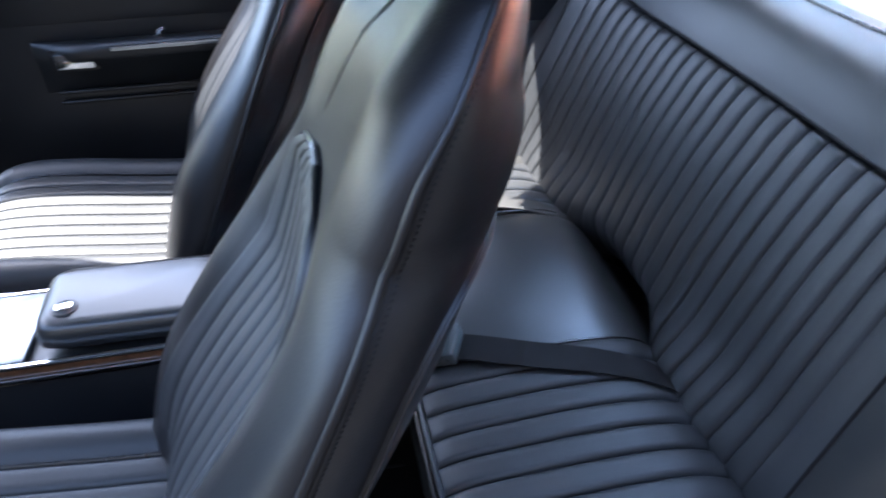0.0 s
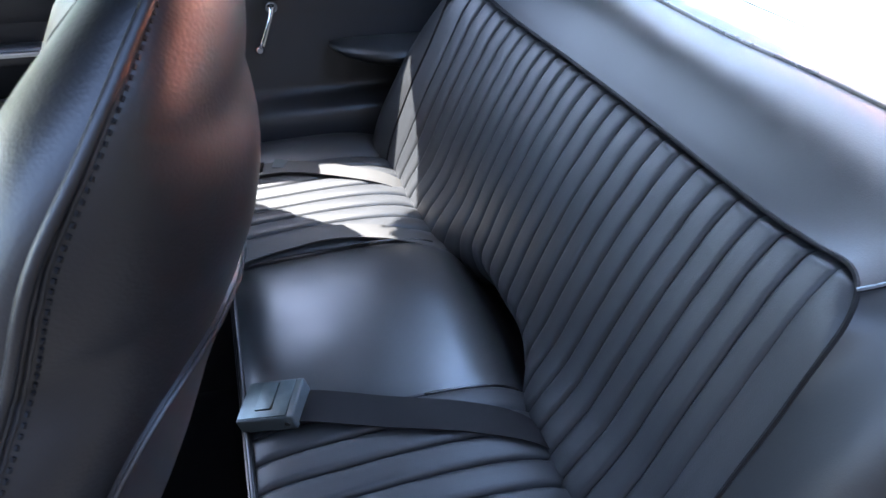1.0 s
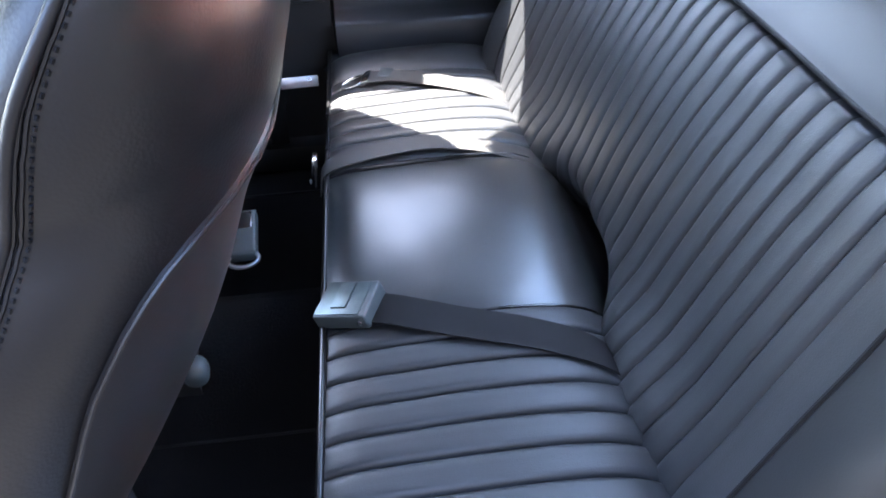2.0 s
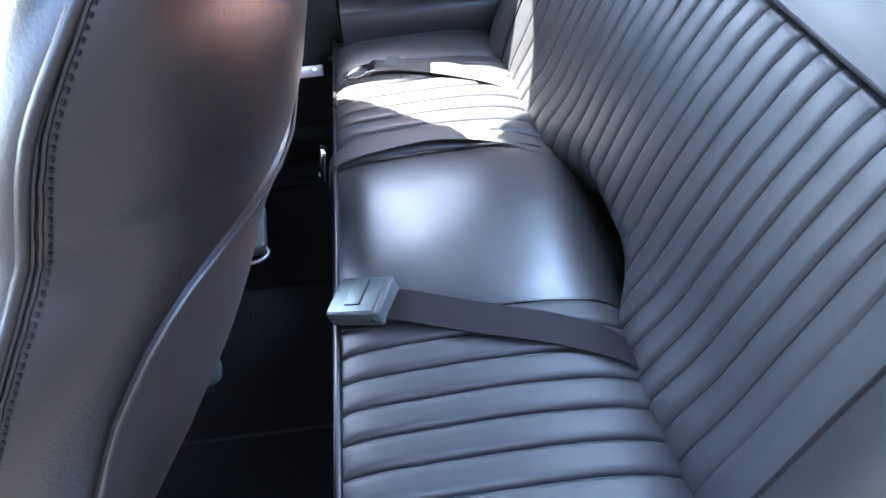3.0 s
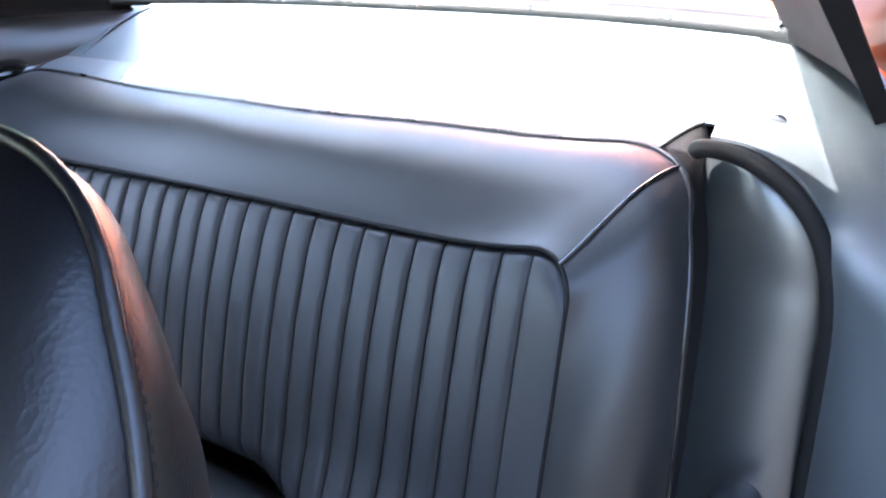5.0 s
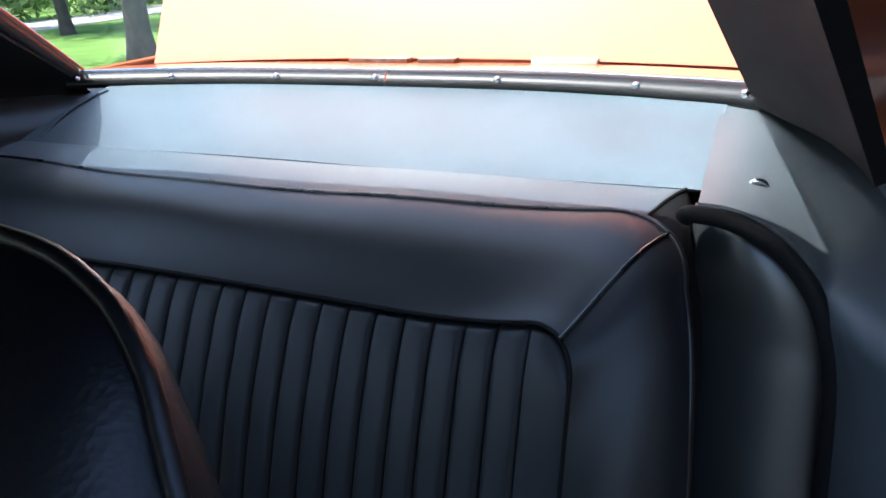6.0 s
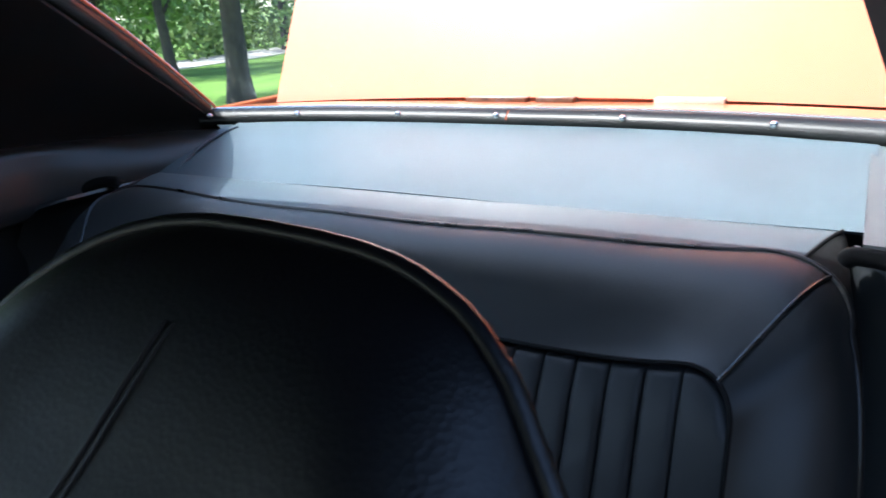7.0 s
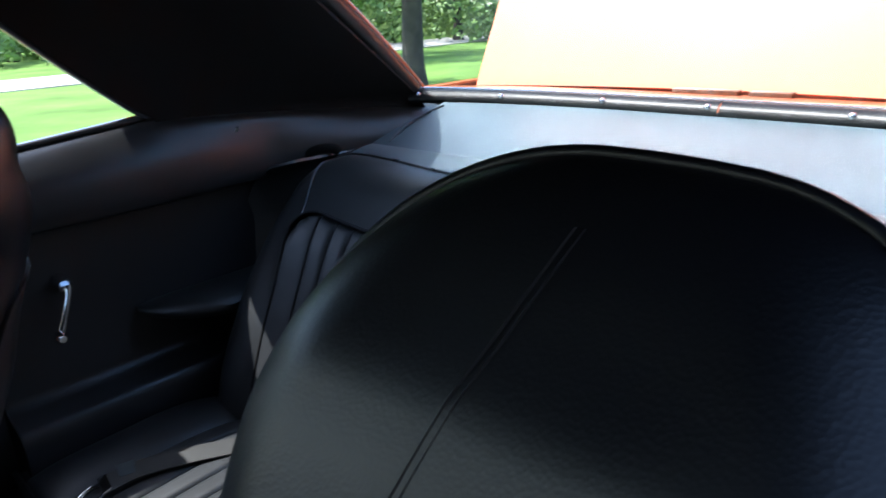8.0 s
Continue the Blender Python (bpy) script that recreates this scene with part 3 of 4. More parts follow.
RIGHT_SIDE_Y = [(0.25, 0.090), (0.40, 0.045), (0.50, -0.010), (0.60, -0.066), (0.65, -0.100), (0.70, -0.137), (0.74, -0.172)]


def border_paths():
    """Matching points along the panel's edge and the outer piping, from the left foot over the top to the right foot."""
    inner, outer, spots = [], [], []
    for i in range(26):
        s = lerp(0.02, 0.88, i / 25)
        inner.append(back_point(s, -PANEL_X) + back_normal(s) * 0.0060)
        spots.append((s, PANEL_X))
        z = lerp(0.258, 0.740, i / 25)
        outer.append(Vector((-curve_at(SIDE_X, z), curve_at(SIDE_Y, z), z)))
    for i in range(1, 13):
        a = i / 12 * math.pi / 2
        s, x = 0.88 + 0.12 * math.sin(a), -PANEL_X + 0.060 * (1 - math.cos(a))
        inner.append(back_point(s, x) + back_normal(s) * 0.0060)
        spots.append((s, -x))
        ox = outer[25].x + 0.095 * (1 - max(0.0, math.cos(a)) ** 0.85)
        outer.append(Vector((ox, lerp(outer[25].y, -0.236, math.sin(a) ** 1.1), lerp(outer[25].z, 0.799, math.sin(a) ** 0.85))))
    for i in range(1, 45):
        u = i / 45
        xi, xo = lerp(-PANEL_X + 0.060, PANEL_X - 0.060, u), lerp(outer[37].x, -outer[37].x, u)
        inner.append(back_point(1.0, xi) + back_normal(1.0) * 0.0060)
        mid = math.cos(xo / 0.531 * math.pi / 2)
        outer.append(Vector((xo, -0.236 + 0.016 * mid ** 0.6 + 0.002 * math.sin(xo * 11), 0.799 - 0.006 * mid + 0.0015 * math.sin(xo * 17))))
    for (s, x), q in zip(reversed(spots), reversed(outer[:38])):
        inner.append(back_point(s, x) + back_normal(s) * 0.0060)
        near = min(1.0, max(0.0, (0.74 - q.z) / 0.20))
        outer.append(Vector((-q.x + 0.022 * near, max(q.y, curve_at(RIGHT_SIDE_Y, q.z)) if q.z < 0.74 else q.y, q.z)))
    return inner, outer


inner, outer = border_paths()
rows = []
for k in range(15):
    w = k / 14
    line = []
    for j, (p, q) in enumerate(zip(inner, outer)):
        lo, hi = max(j - 3, 0), min(j + 3, len(inner) - 1)
        along = (inner[hi] - inner[lo] + (outer[hi] - outer[lo]) * w).normalized()
        nrm = along.cross((q - p) + (outer[lo] - inner[lo]) * 0.5 + (outer[hi] - inner[hi]) * 0.5).normalized()
        if nrm.y < 0:
            nrm = -nrm
        side = min(1.0, max(0.0, (0.72 - p.z) / 0.22)) * min(1.0, max(0.0, (abs(p.x) - 0.49) / 0.04))
        bulge = lerp(0.022, 0.038, side) * math.sin(math.pi * w ** lerp(1.5, 1.0, side)) ** 0.95 if 0 < w < 1 else 0.0
        wrinkle = 0.0006 * noise.noise(Vector((p.x * 12 + 3, p.z * 15, w * 3)))
        line.append(p.lerp(q, w) + nrm * (bulge + wrinkle * math.sin(math.pi * w)))
    rows.append(line)
border = part("padded_border", Shape().grid(rows), VINYL, rear_back, "smooth padded black vinyl border")
part("panel_welt", Shape().tube(inner, 0.0027, 6), WEBBING, rear_back)
part("piping", Shape().tube(outer, 0.0042, 8), PIPING, rear_back, "black piping round the edge")
for j, s in ((31, -1), (len(inner) - 32, 1)):
    line = [rows[k][j] for k in range(15)]
    part("mitre_seam", Shape().tube([p + Vector((0, 0.0012, 0.0012)) for p in line], 0.0024, 6), PIPING, rear_back)
# top and sides of the backrest behind the piping
rows2 = []
for k in range(7):
    w = k / 6
    line = []
    for j, q in enumerate(outer):
        side_t = max(0.0, min(1.0, (q.z - 0.70) / 0.095))
        by = lerp(q.y - 0.13, -0.337, side_t)
        bx = math.copysign(lerp(abs(q.x), min(0.622, abs(q.x) * 1.17), side_t), q.x)
        bz = lerp(q.z, 0.8000, side_t)
        line.append(q.lerp(Vector((bx, by, bz)), w) + Vector((0, 0, 0.004 * math.sin(math.pi * w) * side_t)))
    rows2.append(line)
# same vinyl as the sides; sky light on the top is in its colour
part("boxing", Shape().grid([r[34:len(outer) - 34] for r in rows2]), SHELF_VINYL_LIT, rear_back, "plain vinyl top of the backrest, lightened for sky light")
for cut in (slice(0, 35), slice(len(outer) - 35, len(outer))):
    # near-black colour paints the shade of the narrow gap beside the backrest
    part("side_boxing", Shape().grid([r[cut] for r in rows2]), HEADLINER, rear_back, "vinyl side of the backrest, blackened for the shade in the gap")
for j in (34, len(outer) - 35):
    part("corner_welt", Shape().tube([Vector(r[j]) + Vector((0, 0, 0.0010)) for r in rows2], 0.0022, 6), WEBBING, rear_back)

# added unseen board: stops light leaking through the gap under the backrest
part("light_stop_board", Shape().box((0, -0.312, 0.43), (1.36, 0.016, 0.68), 0.004), HEADLINER, rear_back)

# ---- rear seat cushion ----
SEAM_X = 0.198
SEAT_PITCH = 0.0455


def cushion_z(y):
    return curve_at([(-0.06, 0.16), (0.0, 0.205), (0.04, 0.266), (0.07, 0.301), (0.11, 0.325), (0.17, 0.338), (0.27, 0.340), (0.38, 0.335), (0.445, 0.328), (0.470, 0.320)], y)


def cushion_rows(cols, crown):
    rows = []
    for y in list(np.linspace(-0.06, 0.425, 30)) + [0.441, 0.454, 0.463, 0.470]:
        k = min(1.0, max(0.0, (0.470 - y) / 0.04)) ** 0.5
        rows.append([Vector((x, y, cushion_z(y) + crown(x, y) + h * (0.35 + 0.65 * k))) for x, h in cols])
    return rows


for s in (-1, 1):
    cols = []
    for k in range(8):
        for f in STEPS:
            cols.append((SEAM_X + (k + f) * SEAT_PITCH, 0.0095 * puff(f)))
    cols.append((SEAM_X + 8 * SEAT_PITCH, 0.0))
    cols = [(s * x, h) for x, h in cols]
    if s > 0:
        cols.reverse()
    part("pleated_seat", Shape().slab(cushion_rows(cols, lambda x, y: 0.003 * noise.noise(Vector((x * 6, y * 6, 4)))), -0.03), VINYL_WEAVE, rear_cushion, "pleated woven-grain vinyl seat")
    ends = []
    for k in range(15):
        u = k / 14
        ends.append((s * lerp(SEAM_X + 8 * SEAT_PITCH, 0.745, u), 0.026 * math.sin(math.pi * u) ** 0.7 - 0.05 * u ** 4))
    if s > 0:
        ends.reverse()
    part("end_bolster", Shape().slab(cushion_rows(ends, lambda x, y: -0.004 + 0.002 * noise.noise(Vector((x * 9, y * 9, 1)))), -0.03), VINYL, rear_cushion)
cols = []
for k in range(25):
    u = k / 24
    cols.append((lerp(SEAM_X, -SEAM_X, u), (0.011 * math.sin(math.pi * u) ** 0.4 + 0.011 * math.sin(math.pi * u ** 0.55)) if 0 < u < 1 else 0))
part("middle_panel", Shape().slab(cushion_rows(cols, lambda x, y: 0.0016 * noise.noise(Vector((x * 9, y * 11, 2))) + 0.0006 * noise.noise(Vector((x * 30, y * 22, 5)))), -0.03), VINYL_SMOOTH, rear_cushion, "smooth black vinyl middle section")
for s in (-1, 1):
    part("middle_welt", Shape().tube([(s * SEAM_X, y, cushion_z(y) + 0.004) for y in np.linspace(0.03, 0.465, 30)], 0.0028, 6), PIPING, rear_cushion)
part("front_piping", Shape().tube([(x, 0.472, 0.3265 + 0.001 * math.sin(x * 20)) for x in np.linspace(-0.735, 0.735, 60)], 0.0045, 8), PIPING, rear_cushion, "piping along the front edge")
part("front_boxing", Shape().slab([[(x, y, z) for x in np.linspace(-0.740, 0.740, 30)] for y, z in ((0.472, 0.322), (0.479, 0.27), (0.476, 0.16), (0.451, FLOOR_Z + 0.005))], 0.02), VINYL, rear_cushion, "plain vinyl front face")
part("lower_piping", Shape().tube([(x, 0.478, 0.302) for x in np.linspace(-0.735, 0.735, 40)], 0.003, 6), PIPING, rear_cushion)


# ---- seat belts ----
def strap(path, width, across, thick=0.0022, n=30):
    """A webbing strip along a path; across gives the direction of its width."""
    pts = spline(path, n)
    c = Vector(across).normalized()
    rows = []
    for i, p in enumerate(pts):
        t = (pts[min(i + 1, n - 1)] - pts[max(i - 1, 0)]).normalized()
        w = (c - t * c.dot(t)).normalized() * width / 2
        up = w.cross(t).normalized()
        if up.z < 0:
            up = -up
        rows.append([p - w, p - w + up * thick, p - w * 0.5 + up * thick * 1.25, p + w * 0.5 + up * thick * 1.25, p + w + up * thick, p + w])
    return Shape().loft(rows)


belt = thing("lap_belt", "black lap belt with grey square buckle on the rear seat", "seat belt", "rear lap belts", at=(-0.2, 0.2, 0.36))
part("webbing", strap([(-0.312, 0.04, 0.275), (-0.292, 0.10, 0.332), (-0.262, 0.18, 0.351), (-0.225, 0.29, 0.356), (-0.190, 0.37, 0.354), (-0.180, 0.40, 0.352)], 0.056, (1, 0.12, 0)), WEBBING, belt)
tilt = pose(0, 0, 0, -16, -6, -22)
bk = part("buckle", Shape().box((-0.168, 0.432, 0.352), (0.068, 0.084, 0.026), 0.004, tilt, 3), GREY_PLASTIC, belt, "grey square push-button buckle")
part("buckle_plate", Shape().box(Vector((-0.168, 0.432, 0.352)) + tilt.to_3x3() @ Vector((0.0, 0.004, 0.0128)), (0.061, 0.072, 0.003), 0.001, tilt), BUCKLE_STEEL, bk)
part("push_button", Shape().box(Vector((-0.168, 0.432, 0.352)) + tilt.to_3x3() @ Vector((0.004, 0.004, 0.0152)), (0.046, 0.024, 0.003), 0.001, tilt), BUCKLE_STEEL, bk, "grey push button")
part("rivet", Shape().tube([Vector((-0.168, 0.432, 0.352)) + tilt.to_3x3() @ Vector((-0.031, -0.032, 0.002)), Vector((-0.168, 0.432, 0.352)) + tilt.to_3x3() @ Vector((-0.037, -0.032, 0.002))], 0.004, 8), CHROME, bk)

belt = thing("lap_belt", "dark lap belt along the seam, hanging over the front edge", "seat belt", "rear lap belts", at=(0.2, 0.2, 0.36))
part("webbing", strap([(0.180, 0.05, 0.290), (0.192, 0.10, 0.330), (0.216, 0.18, 0.352), (0.236, 0.28, 0.357), (0.230, 0.38, 0.351), (0.224, 0.445, 0.341), (0.220, 0.478, 0.324), (0.218, 0.487, 0.285)], 0.046, (1, 0, 0), n=44), WEBBING_GREY, belt)
part("end_bracket", Shape().box((0.196, 0.492, 0.345), (0.030, 0.010, 0.060), 0.003, pose(0, 0, 0, 8, 0, 0)), CHROME, belt, "chrome belt end")
part("rivet", Shape().tube([(0.190, 0.496, 0.326), (0.190, 0.502, 0.325)], 0.004, 8), STEEL, belt)
part("edge_cord", Shape().tube([(0.192, y, cushion_z(y) + 0.012) for y in np.linspace(0.10, 0.44, 20)], 0.0022, 6), PIPING, belt)

belt = thing("lap_belt", "sunlit dusty lap belt with a chrome tongue across the rear seat", "seat belt", "rear lap belts", at=(0.5, 0.2, 0.36))
part("webbing", strap([(0.405, 0.05, 0.280), (0.435, 0.12, 0.337), (0.480, 0.22, 0.353), (0.525, 0.32, 0.354), (0.535, 0.385, 0.350)], 0.052, (1, -0.2, 0)), WEBBING_GREY, belt)
tongue = Shape()
c = Vector((0.528, 0.418, 0.344))
ring = []
for a in np.linspace(0, 2 * math.pi, 24, endpoint=False):
    ring.append(c + Vector((0.021 * math.cos(a), 0.026 * math.sin(a), -0.010 * math.sin(a))))
tongue.tube(ring, 0.0042, 8, closed=True, flat=0.6)
tongue.box((0.532, 0.388, 0.355), (0.048, 0.016, 0.006), 0.002, pose(0, 0, 0, -18, 0, -10))
part("tongue", tongue, CHROME, belt, "chrome belt tongue with an oval opening")
part("label_patch", Shape().box((0.545, 0.345, 0.3560), (0.040, 0.030, 0.0012), 0.0004, pose(0, 0, 0, 2, 0, -14)), GREY_PLASTIC, belt)


# ---- front bucket seats ----
# heights with the side seam, the depth before and behind it and the half width of the backrest
SEAM_Y = [(0.30, 0.805), (0.40, 0.760), (0.50, 0.715), (0.60, 0.666), (0.70, 0.618), (0.78, 0.575), (0.84, 0.542), (0.90, 0.516), (0.94, 0.489), (1.03, 0.428)]
FRONT_D = [(0.30, 0.066), (0.40, 0.083), (0.50, 0.090), (0.60, 0.075), (0.70, 0.047), (0.78, 0.037), (0.84, 0.042), (0.90, 0.041), (0.94, 0.047)]
REAR_D = [(0.30, 0.058), (0.40, 0.080), (0.50, 0.101), (0.60, 0.118), (0.70, 0.128), (0.78, 0.119), (0.84, 0.119), (0.90, 0.106), (0.94, 0.074)]
HALF_LOW = [(0.30, 0.285), (0.40, 0.282), (0.50, 0.276), (0.60, 0.262), (0.70, 0.243), (0.78, 0.217), (0.84, 0.179)]
TOP_Z = 1.022
CUSHION_Y = 0.165
OUTER_CORNER = [(0.95, -0.02), (0.972, -0.01), (0.985, 0.03), (0.996, 0.11), (1.002, 0.17), (1.009, 0.29), (1.014, 0.42), (1.018, 0.65), (1.022, 1.0)]
SHELL_EDGE = [(0.24, 0.13), (0.60, 0.115), (0.675, 0.108), (0.73, 0.105), (0.75, 0.115), (0.78, 0.145), (0.80, 0.20), (0.81, 0.31), (0.817, 0.45)]


def half_width(z):
    """Half width of the backrest: waisted shoulders under a round head."""
    if z <= 0.84:
        return curve_at(HALF_LOW, z)
    return 0.179 * max(0.0, 1 - ((z - 0.84) / (TOP_Z - 0.84)) ** 2.62) ** 0.5


def crown_fade(z):
    """How the depth of the head section draws in towards its top."""
    return 1.0 if z <= 0.94 else max(0.0, (TOP_Z - z) / (TOP_Z - 0.94)) ** 0.5


def bucket_seat(cx, dy, label):
    root = thing("front_seat", label, "car seat", "front bucket seats", at=(cx, 0.8 + dy, 0.08))
    heights = list(np.linspace(0.30, 0.84, 28)) + [0.84 + (TOP_Z - 0.84) * math.sin(math.pi / 2 * k / 28) for k in range(1, 28)] + [TOP_Z - 0.00003]

    def section(z, x):
        """Front of the backrest at a height and offset from the middle: a hollow centre between side bolsters."""
        sy, hw = curve_at(SEAM_Y, z), half_width(z)
        fy = sy + curve_at(FRONT_D, z) * crown_fade(z)
        u = min(1.0, abs(x) / max(hw, 1e-4))
        low = min(1.0, max(0.0, (0.82 - z) / 0.12))
        hollow = lerp(0.012, 0.050, low) * (1 - min(1.0, (u / 0.66)) ** 4) * min(1.0, (TOP_Z - z) / 0.06)
        return sy + (fy - sy) * max(0.0, 1 - u ** 5) ** 0.5 - hollow

    def slope(z, x):
        """The shoulder towards the middle of the car falls away more."""
        t = min(1.0, max(0.0, (z - 0.70) / 0.17))
        return 1 - 0.10 * t * t * (3 - 2 * t) if x * cx < 0 else 1 + 0.05 * t * t * (3 - 2 * t) + curve_at(OUTER_CORNER, z)

    def front(z, u):
        x = u * half_width(z)
        return Vector((cx + x * slope(z, x), section(z, x) + dy, z))

    def rear(z, a):
        """Round the back from the right seam (a = 0) to the left one (a = 1)."""
        hw, sy = half_width(z), curve_at(SEAM_Y, z)
        ry = sy - curve_at(REAR_D, z) * crown_fade(z)
        w = math.pi * a
        c_, s_ = math.cos(w), math.sin(w)
        x = math.copysign(abs(c_) ** 0.48, c_) * hw
        y = sy - (sy - ry) * s_ ** 0.59
        head = min(1.0, max(0.0, (z - 0.80) / 0.198))
        return Vector((cx + x * slope(z, x) * (1 - 0.36 * s_), y + dy, z - 0.014 * head * head * s_))

    us = [-1, -0.995, -0.985, -0.965, -0.94, -0.90, -0.85, -0.78, -0.7, -0.6, -0.48, -0.34, -0.18, 0, 0.18, 0.34, 0.48, 0.6, 0.7, 0.78, 0.85, 0.90, 0.94, 0.965, 0.985, 0.995, 1]
    rings = []
    for z in heights:
        rings.append([front(z, u) for u in us] + [rear(z, a) for a in 0.5 - 0.5 * np.cos(np.linspace(0, math.pi, 40))[1:-1]])
    wr = []
    for ring in rings:
        wr.append([p + Vector((0, 0.0010 * noise.noise(p * 18), 0)) for p in ring])
    back = part("backrest", Shape().loft(wr), VINYL_SOFT, root, "smooth black vinyl high-back shell with moulded head section")
    # pleated insert
    zs = np.linspace(0.40, 0.84, 34)
    cols = []
    n_p = 8
    for k in range(n_p):
        for f in STEPS:
            cols.append(((k + f) / n_p, f))
    cols.append((1.0, 0.0))
    rows = []
    for z in zs:
        t = max(0.0, (z - 0.68) / 0.16)
        hw = lerp(0.168, 0.128, min(1.0, max(0.0, (z - 0.45) / 0.25))) * max(0.03, 1 - t ** 5) ** 0.5
        row = []
        for c_, f in cols:
            u = 2 * c_ - 1
            y = section(z, u * hw)
            edge = min(1.0, (0.84 - z) / 0.03)
            row.append(Vector((cx + u * hw, y + dy + 0.0035 + 0.007 * puff(f) * edge, z)))
        rows.append(row)
    part("pleated_insert", Shape().slab(rows, -0.006), VINYL_WEAVE, root, "pleated woven-grain vinyl insert")
    rim = [rows[i][0] for i in range(len(rows))] + rows[-1][1:-1] + [rows[i][-1] for i in reversed(range(len(rows)))]
    part("insert_welt", Shape().tube([p + Vector((0, 0.002, 0)) for p in rim], 0.0032, 6), PIPING, root)
    # piped seam round the front edge, with a line of stitches beside it
    path = [front(z, -1) for z in heights] + [front(z, 1) for z in reversed(heights)]
    part("edge_piping", Shape().tube([Vector((cx + (p.x - cx) * 1.008, p.y - 0.001, p.z + 0.001)) for p in path], 0.0034, 8), VINYL_SOFT, root, "piped seam round the front of the backrest")
    for sgn in (-1, 1):
        for off, rad, skip in ((0.0062, 0.0011, 2), (0.0030, 0.0013, 1), (0.0011, 0.0015, 1)):
            st = Shape()
            line = [rear(z, off if sgn > 0 else 1 - off) + Vector((sgn * 0.0006, 0, 0)) for z in [0.36 + 0.48 * k / 240 for k in range(240)] + [0.84 + (TOP_Z - 0.84) * math.sin(1.25 * k / 96) for k in range(96)]]
            if skip == 2:
                for a, b in zip(line[::2], line[1::2]):
                    st.tube([a, a.lerp(b, 0.9)], rad, 5)
                ob = part("stitching", st, THREAD_BLACK, root, "row of black stitches", tidy=False)
                ob["kind"] = "stuff"
            else:
                st.tube([p + Vector((0, 0.0006 * noise.noise(p * 120), 0)) for p in line], rad, 6)
                part("sewn_fold", st, VINYL_SOFT, root)
    # seam down the middle of the head section
    line = []
    for z in np.linspace(0.86, 1.000, 26):
        line.append(Vector((cx + lerp(0.046, -0.004, (z - 0.86) / 0.14), section(z, 0.02) + dy + 0.0006, z)))
    part("head_seam", Shape().tube([p - Vector((0, 0.0009, 0)) for p in line], 0.0011, 6), VINYL_SOFT, root)
    part("head_seam", Shape().tube([p + Vector((-0.0045, -0.0008, 0)) for p in line], 0.0008, 6), VINYL_SOFT, root)
    # hard shell over the lower rear
    rows = []
    for z in list(np.linspace(0.24, 0.72, 18)) + [0.74, 0.757, 0.772, 0.785, 0.795, 0.803, 0.809, 0.814, 0.817]:
        zz = max(z, 0.30)
        edge = curve_at(SHELL_EDGE, z)
        row = []
        for a in np.linspace(edge, 1 - edge, 24):
            p = rear(zz, a)
            out = Vector((p.x - cx, (p.y - dy - curve_at(SEAM_Y, zz)) * 1.4, 0)).normalized()
            row.append(Vector((p.x, p.y + (0.30 - z) * 0.4 if z < 0.30 else p.y, z)) + out * 0.0045)
        rows.append(row)
    part("rear_shell", Shape().slab(rows, -0.0045), SHELL_PLASTIC, root, "dark grey hard plastic rear shell")
    rim = [row[0] for row in rows] + rows[-1][1:-1] + [row[-1] for row in reversed(rows)]
    part("shell_rim", Shape().tube(rim, 0.0015, 6), SHELL_PLASTIC, root)
    for sgn in (-1, 1):
        part("hinge_cover", Shape().tube(spline([(cx + sgn * 0.215, 0.745 + dy, 0.40), (cx + sgn * 0.222, 0.765 + dy, 0.33), (cx + sgn * 0.222, 0.81 + dy, 0.25)], 10), [0.012, 0.02, 0.026, 0.03, 0.03, 0.03, 0.03, 0.028, 0.024, 0.016], 12, flat=0.6), DARK_PLASTIC, root)
    # cushion with pleats running to the front
    def seat_z(y, u):
        base = curve_at([(0.52, 0.280), (0.60, 0.296), (0.75, 0.312), (0.95, 0.336), (1.05, 0.336), (1.10, 0.316), (1.125, 0.275)], y)
        return base + 0.018 * abs(u) ** 2.5
    cols = []
    for k in range(8):
        for f in STEPS:
            cols.append((-0.68 + 1.36 * (k + f) / 8, 0.0075 * puff(f)))
    cols.append((0.68, 0.0))
    rim_u = [(-1.0, -0.06), (-0.99, -0.02), (-0.955, 0.002), (-0.9, 0.014), (-0.82, 0.018), (-0.74, 0.013), (-0.70, 0.004)]
    cols = rim_u + cols + [(-u, h) for u, h in reversed(rim_u)]
    rows = []
    for y in list(np.linspace(0.62, 1.06, 24)) + [1.08, 1.10, 1.115, 1.125]:
        hw = 0.240 - 0.03 * max(0, (y - 1.0) / 0.125) ** 2 
        rows.append([Vector((cx + u * hw, y + CUSHION_Y + dy, seat_z(y, u) + h)) for u, h in reversed(cols)])
    part("cushion", Shape().slab(rows, -0.05), VINYL_WEAVE, root, "cushion pleated from back to front with a smooth rim")
    for sgn in (-1, 1):
        pts = []
        for y in np.linspace(0.63, 1.06, 26):
            pts.append((cx + sgn * 0.69 * (0.240 - 0.03 * max(0, (y - 1.0) / 0.125) ** 2), y + CUSHION_Y + dy, seat_z(y, 0.69) + 0.004))
        part("cushion_welt", Shape().tube(pts, 0.003, 6), PIPING, root)
    part("seat_base", Shape().loft([[(cx + a * sx, yy + CUSHION_Y + dy, z) for a, yy in ((-1, 0.63), (1, 0.63), (1, 1.08), (-1, 1.08))] for z, sx in ((FLOOR_Z + 0.005, 0.18), (0.14, 0.185), (0.20, 0.205), (0.26, 0.222), (0.30, 0.205))]), VINYL, root, "plain vinyl cushion sides")
    return root


